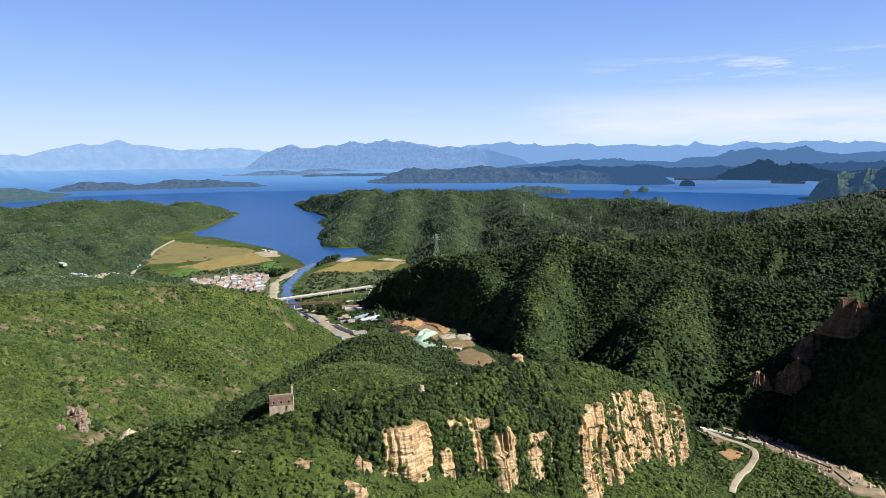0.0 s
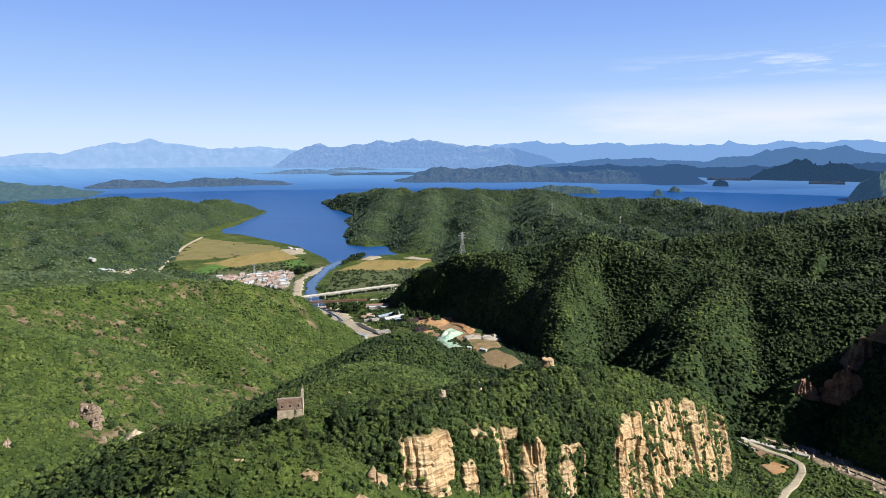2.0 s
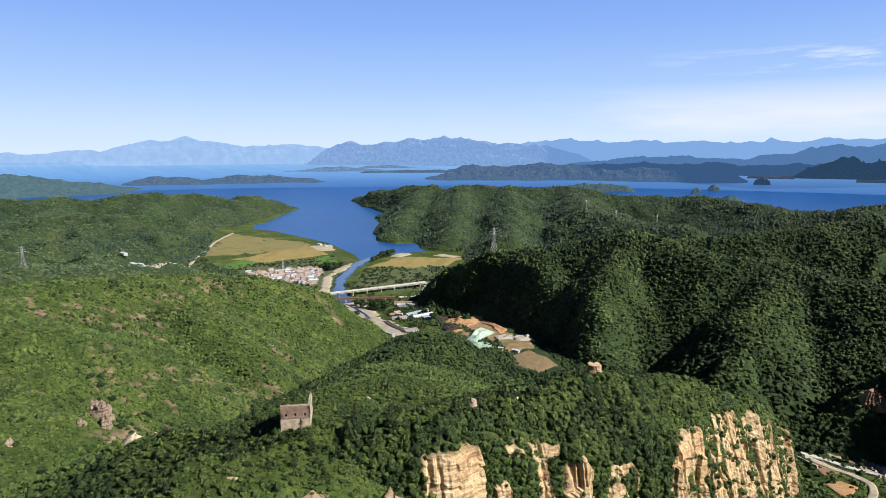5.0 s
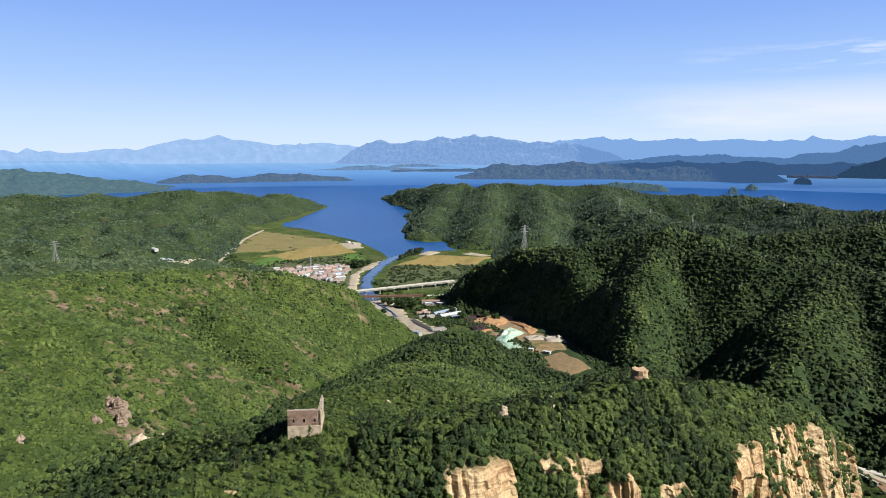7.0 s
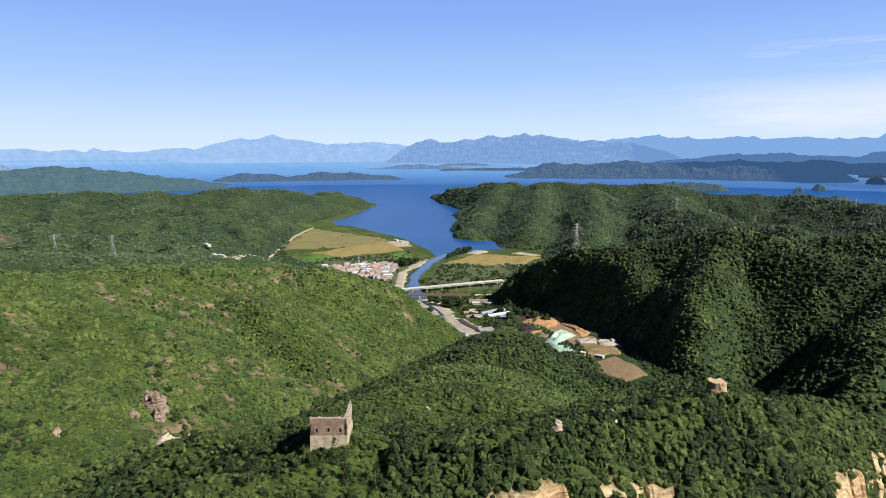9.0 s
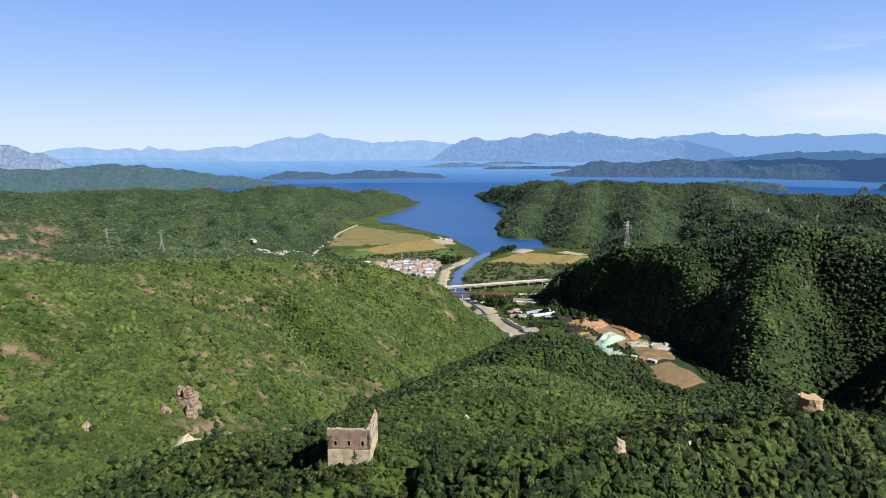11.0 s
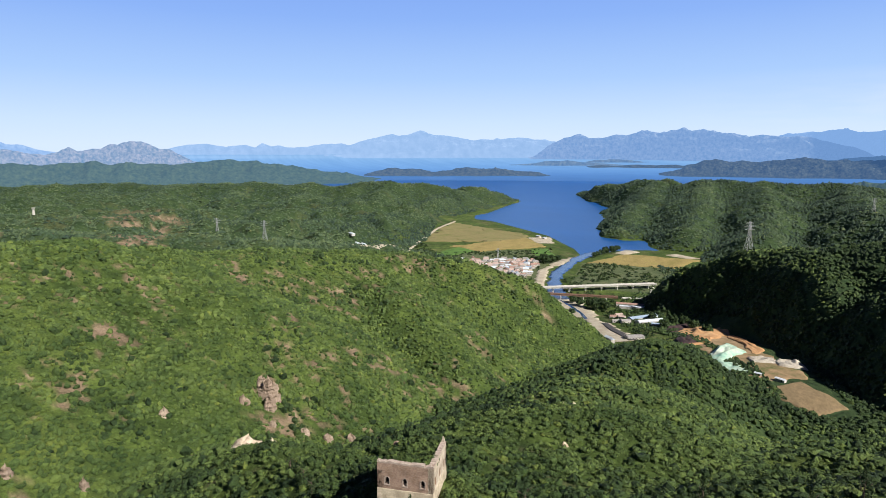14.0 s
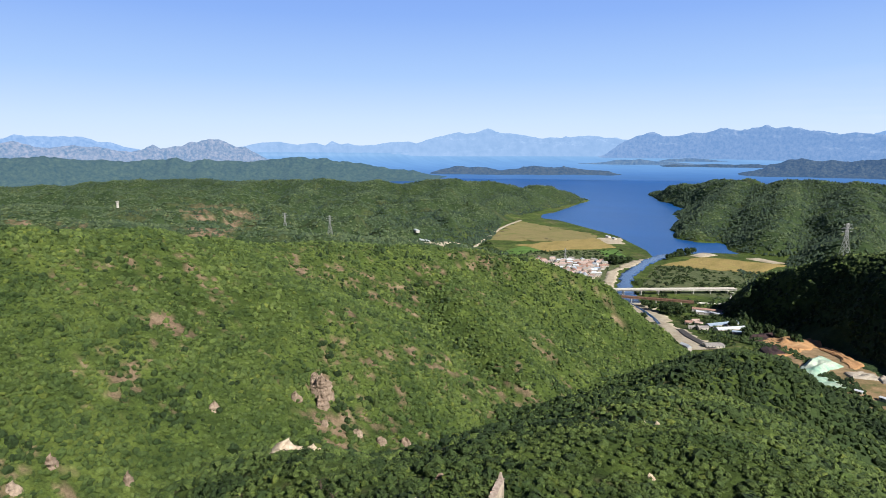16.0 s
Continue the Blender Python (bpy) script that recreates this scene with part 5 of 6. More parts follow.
COAL = surface("black_heap", [(0.3, (0.018, 0.012, 0.014)), (0.7, (0.06, 0.035, 0.035))], 0.1, 0.8, rough=0.9, depth=0.5)
NET = surface("green_dust_net", [(0.35, (0.46, 0.53, 0.44)), (0.55, (0.30, 0.45, 0.36)), (0.7, (0.14, 0.36, 0.28))], 0.06, 0.5, rough=0.8, depth=0.4)
GRAVEL = surface("grey_gravel_bed", [(0.3, (0.24, 0.21, 0.18)), (0.55, (0.42, 0.38, 0.32)), (0.75, (0.55, 0.51, 0.45))], 0.08, 0.9, rough=0.95, depth=0.5)
TARMAC = surface("worn_asphalt", [(0.3, (0.045, 0.043, 0.045)), (0.7, (0.075, 0.07, 0.07))], 0.1, 1.0, rough=0.9)
CONCRETE = surface("pale_concrete", [(0.3, (0.40, 0.38, 0.35)), (0.7, (0.56, 0.54, 0.50))], 0.15, 1.5, rough=0.85)
RUST = surface("rust_brown_girder", [(0.3, (0.14, 0.08, 0.06)), (0.7, (0.24, 0.15, 0.11))], 0.3, 2.0, rough=0.8)
STREAM = surface("stream_water", [(0.35, (0.012, 0.05, 0.15)), (0.65, (0.03, 0.07, 0.16))], 0.05, rough=0.2, bumpy=0.1, spec=0.5)
SCRUB = surface("grey_green_scrub", [(0.3, (0.05, 0.075, 0.025)), (0.55, (0.085, 0.105, 0.045)), (0.75, (0.14, 0.13, 0.07))], 0.08, 0.6, rough=1.0, bumpy=0.9, depth=1.5)

field("field", [(-620, 1340), (-330, 1560), (-255, 1130), (-420, 1110)], SCRUB, "grey-green scrub and orchards on the valley flat", 0.35, 40, 20)
field("field", [(-225, 1395), (10, 1500), (35, 1120), (-205, 1090)], SCRUB, "grey-green scrub on the valley flat", 0.35, 36, 20)
field("field", [(-830, 2020), (-470, 1800), (-440, 1640), (-726, 1514)], DRYG, "olive marsh meadow by the lake shore", 0.9, 40, 25)
field("field", [(-612, 1480), (-456, 1745), (-362, 1580), (-505, 1420)], GOLD, "ripe golden crop field by the lake", 1.1, 30, 14)
field("field", [(-600, 1335), (-585, 1475), (-505, 1430), (-550, 1320)], LUSH, "bright green crop strip", 1.0, 16, 8)
field("field", [(-395, 1520), (-352, 1560), (-300, 1440), (-350, 1420)], LUSH, "bright green plots beside the village", 1.2, 14, 6)
field("field", [(-220, 1385), (-140, 1555), (40, 1535), (-10, 1385)], GOLD, "ripe golden crop field across the river", 1.1, 30, 8)
field("sand_bank", [(-175, 1560), (-150, 1640), (-105, 1600), (-140, 1545)], SAND, "pale sand heap beside the inlet", 1.4, 12, 6, mound=2.0, rough=0.8, cat="sand")
field("sand_bank", [(-50, 1580), (-20, 1605), (45, 1550), (15, 1540)], SAND, "pale sand strip behind the field", 1.4, 12, 6, cat="sand")
field("sand_bank", [(-460, 1745), (-400, 1790), (-352, 1660), (-400, 1640)], SAND, "pale sand spit with low sheds at the shore", 1.3, 12, 9, cat="sand")
ribbon("river_bank", [(-250, 1470), (-272, 1370), (-285, 1250), (-262, 1130), (-255, 1060)], 20, SAND, "pale sandy river bank", 1.0, 4.0, 0.9, cat="river bank")
ribbon("river", [(-225, 1560), (-245, 1440), (-248, 1340), (-250, 1230), (-232, 1130), (-205, 1040), (-190, 1005)], 26, STREAM, "blue river running into the lake", 1.2, 4.0, 0.5, cat="river")
ribbon("river_bank", [(-215, 1012), (-168, 974), (-120, 884), (-86, 795), (-62, 738), (-38, 690)], 34, SAND, "dry sandy river bed", 0.8, 4.0, 0.9, cat="river bank")
ribbon("river", [(-190, 1000), (-166, 965), (-136, 915), (-118, 860)], 4, STREAM, "narrow stream in the sandy bed", 1.3, 4.0, 0.8, cat="river")
ribbon("road", [(-84, 822), (-66, 772), (-48, 735), (-30, 698)], 10, TARMAC, "dark worn track along the river bed", 1.4)
ribbon("road", [(-44, 1165), (-36, 1100), (-48, 1060), (-78, 1050), (-100, 1045)], 8, CONCRETE, "concrete road joining the bridge", 1.3)
ribbon("road", [(-820, 2020), (-782, 1763), (-726, 1514), (-690, 1380), (-640, 1200), (-625, 1090)], 9, SAND, "sandy farm track along the field", 1.6)
ribbon("road", [(-690, 1340), (-620, 1190), (-640, 1085), (-720, 1050)], 22, SAND, "sandy works track on the slope", 1.4)
# quarry terrace below the dark hill
TAN_SOIL = surface("dry_terrace_soil", [(0.3, (0.09, 0.10, 0.035)), (0.5, (0.25, 0.17, 0.095)), (0.7, (0.33, 0.24, 0.145))], 0.06, 0.6, rough=1.0)
field("earth_field", [(25, 798), (74, 796), (144, 560), (78, 536)], TAN_SOIL, "bare tan earth terrace with dry grass", 0.5, 44, 14, cat="earth")
field("earth_mound", [(8, 800), (46, 834), (80, 788), (42, 668)], EARTH, "orange earth heap on the quarry terrace", 0.9, 48, 14, "", "earth heap", 3.2, 1.6, 4)
field("earth_bank", [(78, 778), (90, 770), (116, 676), (102, 642)], EARTH, "orange earth bank under the woods", 0.8, 36, 9, "", "earth heap", 2.6, 1.2, 6)
field("spoil_bank", [(-8, 780), (28, 858), (46, 826), (16, 754)], COAL, "blackish bank of spoil", 1.4, 34, 9, "", "heap", 3.0, 1.6, 7)
field("spoil_bank", [(16, 742), (32, 748), (46, 694), (26, 676)], COAL, "blackish spoil at the foot of orange earth", 1.6, 26, 6, "", "heap", 2.4, 1.6, 8)
field("netted_mound", [(52, 604), (76, 704), (96, 656), (68, 588)], NET, "white and green dust net over a steep heap", 1.2, 40, 6, "", "heap", 6.0, 0.8, 9)
field("netted_mound", [(56, 590), (82, 596), (98, 560), (70, 566)], NET, "green dust net over low rubble", 1.2, 30, 5, "", "heap", 2.2, 1.2, 12)
field("rubble_bank", [(94, 626), (116, 634), (124, 606), (98, 602)], GRAVEL, "pale bank of tipped rubble", 1.2, 30, 5, "", "heap", 2.6, 1.8, 15)
field("rubble_bank", [(118, 622), (144, 628), (146, 590), (120, 594)], GRAVEL, "pale bank of rubble beside the field", 1.2, 30, 5, "", "heap", 3.4, 1.6, 16)
field("field", [(96, 512), (138, 556), (162, 482), (132, 452)], surface("mown_stubble", [(0.3, (0.15, 0.11, 0.06)), (0.6, (0.23, 0.165, 0.09)), (0.8, (0.17, 0.15, 0.06))], 0.05, 0.5, rough=1.0, stretch=(1, 0.3, 1)), "brown mown field on the terrace", 0.9, 30, 5)
# canyon road and stream bed on the right
ribbon("road", [(294, 164), (303, 178), (338, 217), (355, 236), (363, 252), (356, 272), (337, 297)], 5.5, SAND, "pale dirt road bending in the canyon", 0.8, 3)
ribbon("road", [(337, 301), (352, 294), (365, 279), (378, 266)], 5, CONCRETE, "concrete lane above the stream", 1.0, 3)
ribbon("stream_bed", [(360, 305), (382, 283), (388, 262), (393, 236), (403, 208), (400, 173), (405, 140)], 20, surface("tan_stream_gravel", [(0.3, (0.13, 0.12, 0.06)), (0.5, (0.27, 0.21, 0.14)), (0.65, (0.40, 0.33, 0.25)), (0.8, (0.10, 0.11, 0.05))], 0.09, 0.9, rough=0.95, depth=0.5), "boulder-strewn stream bed in the canyon", 0.5, 3, 1.1, cat="stream bed")
ribbon("stream", [(362, 300), (379, 280), (386, 258), (391, 234), (399, 208), (397, 175)], 1.8, surface("stream_pool", [(0.35, (0.010, 0.018, 0.022)), (0.65, (0.03, 0.04, 0.04))], 0.2, rough=0.15, bumpy=0.2, spec=0.5), "thin dark stream among boulders", 0.8, 3, 0.4, cat="stream")
field("terrace", [(328, 253), (345, 260), (350, 244), (325, 221)], EARTH, "reddish terraced soil below the road", 0.5, 16, 2, cat="terrace")
field("terrace", [(338, 290), (349, 292), (355, 272), (336, 268)], surface("brown_terrace_soil", [(0.3, (0.16, 0.10, 0.06)), (0.7, (0.28, 0.19, 0.12))], 0.2, rough=1.0), "brown terraced soil between road and lane", 0.5, 16, 2, cat="terrace")
bm = bmesh.new()
box(bm, (-9, -0.4, -2), (9, 0.4, 2.0))
wall_ob = part("retaining_wall", bm, CONCRETE, None, "pale concrete retaining wall by the lane")
wall_ob.matrix_world = pose(334, 286, ground_at(334, 286) + 0.5, 0, 0, -65)
tagged(wall_ob, "", "wall", kind="structure")
for k in range(90):
    f, off = rng.uniform(0, 1), rng.uniform(-13, 13)
    x, y = np.interp(f, [0, 0.3, 0.6, 1], [380, 389, 396, 401]) + off, np.interp(f, [0, 1], [288, 170])
    w = rng.uniform(1.2, 3.8)
    outcrop("boulder", x, y, ground_at(x, y) + 0.3, w, w * 0.6, w * 0.5, rng.uniform(0, 1), 200 + k * 1.1, PALE_ROCK, "pale boulder in the stream bed", "boulder", 12, 9, 0.4, "stream boulders")

# ---- bridges ----
def bridge(a, b, deck_z, width, depth, piers, deck_mat, pier_mat, label, rails):
    a, b = Vector((*a, deck_z)), Vector((*b, deck_z))
    run = (b - a).length
    yaw = math.degrees(math.atan2(b.y - a.y, b.x - a.x))
    m = Matrix.Translation(a) @ pose(0, 0, 0, 0, 0, yaw)
    ob = thing("bridge", m, label, "bridge")
    bm = bmesh.new()
    box(bm, (0, -width / 2, -0.6), (run, width / 2, 0), bevel=0.1)
    part("deck", bm, deck_mat, ob)
    for side in (-1, 1):
        bm = bmesh.new()
        box(bm, (0, side * width * 0.34 - 0.5, -depth), (run, side * width * 0.34 + 0.5, -0.55))
        part("girder", bm, deck_mat, ob)
        bm = bmesh.new()
        box(bm, (0, side * width / 2 - 0.15, 0), (run, side * width / 2 + 0.15, rails))
        part("parapet", bm, deck_mat, ob)
    for k in range(piers):
        x = run * (k + 0.5) / piers
        w = m @ Vector((x, 0, 0))
        down = deck_z - max(ground_at(w.x, w.y), 0) + 3
        bm = bmesh.new()
        for side in (-1, 1):
            bmesh.ops.create_cone(bm, segments=10, radius1=0.95, radius2=0.85, depth=down - depth, cap_ends=True, matrix=Matrix.Translation((x, side * width * 0.28, -depth - (down - depth) / 2)))
        box(bm, (x - 1.0, -width * 0.46, -depth - 1.1), (x + 1.0, width * 0.46, -depth))
        part("pier", bm, pier_mat, ob)
    return ob


bridge((-285, 1010), (-38, 1163), 14.0, 11, 2.6, 9, CONCRETE, CONCRETE, "long pale concrete road bridge over the river", 1.1)
bridge((-290, 988), (-92, 1026), 13.0, 6, 3.0, 5, RUST, CONCRETE, "rust-brown girder bridge on concrete piers", 1.0)

# ---- village and sheds ----
WALLS = [surface("white_render", [(0.3, (0.40, 0.37, 0.34)), (0.7, (0.56, 0.53, 0.50))], 0.4, rough=0.9), surface("cream_render", [(0.3, (0.5, 0.43, 0.34)), (0.7, (0.62, 0.54, 0.44))], 0.4, rough=0.9), surface("red_brick_render", [(0.3, (0.34, 0.17, 0.12)), (0.7, (0.45, 0.24, 0.17))], 0.4, rough=0.9)]
ROOFS = [surface("red_tile", [(0.3, (0.25, 0.15, 0.12)), (0.7, (0.35, 0.23, 0.19))], 0.5, rough=0.85), surface("grey_tile", [(0.3, (0.20, 0.19, 0.19)), (0.7, (0.33, 0.31, 0.30))], 0.5, rough=0.85), surface("pink_tile", [(0.3, (0.34, 0.25, 0.22)), (0.7, (0.46, 0.36, 0.33))], 0.5, rough=0.85), surface("blue_sheet", [(0.3, (0.20, 0.27, 0.38)), (0.7, (0.32, 0.40, 0.50))], 0.5, rough=0.5), surface("pale_sheet", [(0.3, (0.42, 0.46, 0.52)), (0.7, (0.58, 0.62, 0.68))], 0.3, rough=0.45)]
GLASS_DARK = surface("dark_window_glass", [(0.3, (0.02, 0.025, 0.03)), (0.7, (0.04, 0.045, 0.055))], 0.5, rough=0.15, bumpy=0, spec=0.5)


def house(m, long, wide, eaves, rise, wall, roof, label, group="", cat="house", windows=3):
    ob = thing("house" if cat == "house" else cat.replace(" ", "_"), m, label, cat, group)
    bm = bmesh.new()
    box(bm, (-long / 2, -wide / 2, -1.5), (long / 2, wide / 2, eaves))
    part("wall", bm, wall, ob)
    e, w = long / 2 + 0.35, wide / 2 + 0.4
    v = [(-e, -w, eaves - 0.1), (e, -w, eaves - 0.1), (e, w, eaves - 0.1), (-e, w, eaves - 0.1), (-e, 0, eaves + rise), (e, 0, eaves + rise)]
    v += [(a, b, c + 0.22) for a, b, c in v]
    f = [(0, 1, 2, 3), (6, 7, 11, 10), (9, 10, 11, 8), (0, 3, 4), (1, 5, 2), (0, 6, 10, 4), (3, 9, 10, 4), (1, 7, 11, 5), (2, 8, 11, 5), (0, 1, 7, 6), (3, 2, 8, 9)]
    mesh_object("roof", v, f, roof, ob)
    for k in range(windows):
        x = long * ((k + 0.5) / windows - 0.5)
        bm = bmesh.new()
        low = 0.2 if k == windows // 2 else 1.0
        box(bm, (x - 0.55, -wide / 2 - 0.06, low), (x + 0.55, -wide / 2 + 0.1, min(2.3, eaves - 0.3)))
        part("door" if k == windows // 2 else "window", bm, GLASS_DARK, ob)
    return ob


kinds = [(0, 0, "white house with a red tiled roof"), (0, 2, "white house with a faded pink tiled roof"), (1, 1, "cream house with a grey tiled roof"), (2, 0, "brick house with a red tiled roof"), (0, 4, "white house with a pale sheet roof"), (0, 3, "white house with a blue sheet roof")]
proto = [house(pose(-700, 1420, 0), 11, 7, 3.4, 1.8, WALLS[a], ROOFS[b], t, "village houses") for a, b, t in kinds]
spots, tries = [], 0
while len(spots) < 118 and tries < 6000:
    tries += 1
    u, v = random.random(), random.random()
    x = (-505 * (1 - u) - 318 * u) * (1 - v) + (-400 * (1 - u) - 296 * u) * v
    y = (1290 * (1 - u) + 1350 * u) * (1 - v) + (1185 * (1 - u) + 1150 * u) * v
    if all((x - a) ** 2 + (y - b) ** 2 > 11.5**2 for a, b in spots):
        spots.append((x, y))
for i, (x, y) in enumerate(spots):
    k = random.choices(range(6), (16, 26, 26, 6, 26, 3))[0]
    m = pose(x, y, max(ground_at(x, y), 0.5) + 0.6, 0, 0, 24 + random.choice((0, 0, 0, 90)) + random.uniform(-6, 6)) @ Matrix.Diagonal((random.uniform(0.8, 1.25), random.uniform(0.9, 1.2), random.choice((0.9, 1.0, 1.0, 1.7)), 1))
    if i < 6:
        proto[i].matrix_world = m
    else:
        copy = copy_thing(proto[k], m)
        copy.matrix_world = m
SHEDS = [(-35, 876, 50, 11, 4.5, 2.2, 3, 46, "long shed with a blue-grey sheet roof"), (-22, 842, 42, 11, 4.0, 2.0, 4, 40, "long shed with a white sheet roof"), (-56, 836, 14, 9, 4, 1.6, 1, 30, "low works building with a grey roof"), (-10, 812, 14, 8, 4, 1.4, 3, 8, "small blue-roofed works building"),
         (-66, 985, 46, 8, 4.5, 1.6, 0, 6, "long low building with a red roof"), (-60, 968, 42, 7, 4, 1.4, 4, 6, "long low building with a white roof"), (-80, 880, 10, 8, 3.5, 1.8, 0, 20, "small house with a red roof"), (-66, 878, 10, 7, 3.5, 1.6, 2, -10, "small house with a pink roof"), (-74, 902, 12, 7, 3.5, 1.6, 2, 40, "small house with a faded roof"), (-70, 838, 10, 7, 3.2, 1.5, 1, 15, "small shed with a grey roof"),
         (-30, 712, 22, 12, 3, 1.2, 1, 30, "low shed under a sandy roof"), (118, 545, 9, 4, 2.4, 0.7, 4, -35, "small white shed on the terrace"), (100, 556, 6, 4, 2.2, 0.6, 4, -20, "small white hut on the terrace")]
for x, y, l, w, e, r, k, a, t in SHEDS:
    house(pose(x, y, ground_at(x, y) + 0.5, 0, 0, a), l, w, e, r, WALLS[0], ROOFS[k], t, "", "shed", 5 if l > 20 else 2)
for x, y, l in ((-60, 690, 9), (-54, 680, 7), (-64, 678, 6)):
    house(pose(x, y, ground_at(x, y) + 0.6, 0, 0, 60 + l * 9), l, 5, 5, 2.0, WALLS[0], ROOFS[4], "white works building at the foot of the hill", "", "works building", 2)
for x, y, l in ((-790, 1250, 26), (-700, 1130, 22), (-660, 1090, 20), (-430, 1760, 16), (-405, 1735, 12)):
    house(pose(x, y, ground_at(x, y) + 1.0, 0, 0, -40), l, 9, 4.5, 1.2, WALLS[0], ROOFS[4], "long white building beside the sandy track", "", "shed", 4)
# hilltop ruin on the crest and dams across the far water
ruin = thing("ruined_tower", pose(113, 70, ground_at(113, 70) - 0.5, 0, 0, 35), "squat ruined stone tower on the crest", "tower")
bm = bmesh.new()
made = bmesh.ops.create_cone(bm, segments=12, radius1=3.6, radius2=3.0, depth=5.0, cap_ends=True, matrix=Matrix.Translation((0, 0, 2)))
bmesh.ops.subdivide_edges(bm, edges=bm.edges[:], cuts=3, use_grid_fill=True)
for v in bm.verts:
    v.co += Vector((noise.noise(v.co * 0.7), noise.noise(v.co * 0.7 + Vector((5, 1, 2))), noise.noise(v.co * 0.5) * 1.2)) * 0.6
part("stone_core", bm, SAND_ROCK, ruin)


def dam(bearings, reach, low, high, label):
    a = np.radians(np.linspace(bearings[0], bearings[1], 16))
    rows = []
    for dr, e in ((-14, low), (-2, high), (4, high), (14, low)):
        rows.append(np.stack([CENTRE[0] - (reach + dr) * np.sin(a), CENTRE[1] + (reach + dr) * np.cos(a), np.full(a.shape, CENTRE[2] + reach * e / 1000)], -1))
    P = np.stack(rows)
    tagged(new("dam", grid_mesh("dam", P.reshape(-1, 3), 4, 16, CONCRETE)), label, "dam", kind="structure")


dam((-24.4, -27.9), 4530, -39.0, -35.4, "pale concrete dam wall across the lake")
dam((-32.1, -34.6), 4478, -41.5, -37.4, "pale earth dam between dark hills")


# ---- pylons ----
STEEL = surface("galvanised_steel", [(0.3, (0.34, 0.35, 0.36)), (0.7, (0.46, 0.47, 0.48))], 0.8, rough=0.5, bumpy=0, metal=0.5)


def pylon(m, tall):
    """A lattice mast on four legs with three pairs of arms."""
    ob = thing("pylon", m, "grey steel lattice power pylon standing in woods", "pylon", "power pylons")
    base, neck = tall * 0.11, tall * 0.028
    level = [(0, base), (0.18, base * 0.78), (0.36, base * 0.56), (0.54, base * 0.36), (0.68, neck), (0.78, neck), (0.88, neck), (0.97, neck * 0.8)]
    for sx, sy in ((-1, -1), (1, -1), (1, 1), (-1, 1)):
        bm = bmesh.new()
        for (h0, r0), (h1, r1) in zip(level, level[1:]):
            beam(bm, (sx * r0, sy * r0, h0 * tall), (sx * r1, sy * r1, h1 * tall), 0.42)
        part("leg", bm, STEEL, ob)
    bm = bmesh.new()
    for (h0, r0), (h1, r1) in zip(level, level[1:]):
        for ax, ay, bx, by in ((-1, -1, 1, -1), (1, -1, 1, 1), (1, 1, -1, 1), (-1, 1, -1, -1)):
            beam(bm, (ax * r0, ay * r0, h0 * tall), (bx * r1, by * r1, h1 * tall), 0.24)
            beam(bm, (bx * r0, by * r0, h0 * tall), (ax * r1, ay * r1, h1 * tall), 0.24)
            beam(bm, (ax * r1, ay * r1, h1 * tall), (bx * r1, by * r1, h1 * tall), 0.22)
    part("bracing", bm, STEEL, ob)
    for h, reach in ((0.7, 0.17), (0.81, 0.2), (0.91, 0.15)):
        bm = bmesh.new()
        for side in (-1, 1):
            beam(bm, (side * neck, 0, h * tall), (side * reach * tall, 0, (h + 0.012) * tall), 0.3)
            beam(bm, (side * neck, 0, (h + 0.045) * tall), (side * reach * tall, 0, (h + 0.012) * tall), 0.24)
        part("arm", bm, STEEL, ob)
    return ob


first = None
for x, y, tall, yaw in ((104, 902, 44, 30), (-788, 912, 42, 60), (-505, 815, 40, 60), (-1000, 1000, 42, 60), (435, 1771, 36, 20), (820, 2290, 34, 20), (575, 1956, 32, 10), (1081, 2120, 34, 15), (180, 905, 30, 30), (-410, 1300, 34, 40)):
    m = pose(x, y, ground_at(x, y) - 0.5, 0, 0, yaw)
    if first is None:
        first = pylon(m, 44.0)
    else:
        copy_thing(first, m @ Matrix.Diagonal((tall / 44, tall / 44, tall / 44, 1))).scale = (tall / 44,) * 3
mast = thing("water_tower", pose(-1800, 1090, ground_at(-1800, 1090) - 1), "white water tower on a wooded rise", "tower")
bm = bmesh.new()
bmesh.ops.create_cone(bm, segments=12, radius1=4.0, radius2=3.0, depth=16, cap_ends=True, matrix=Matrix.Translation((0, 0, 8)))
part("shaft", bm, WALLS[0], mast)
bm = bmesh.new()
bmesh.ops.create_cone(bm, segments=14, radius1=3.2, radius2=6.0, depth=6, cap_ends=True, matrix=Matrix.Translation((0, 0, 18.5)))
part("tank", bm, WALLS[0], mast)


# ---- single trees of the valley and the tower's foot ----
BARK = surface("grey_bark", [(0.3, (0.06, 0.045, 0.035)), (0.7, (0.13, 0.10, 0.08))], 1.2, rough=0.95)


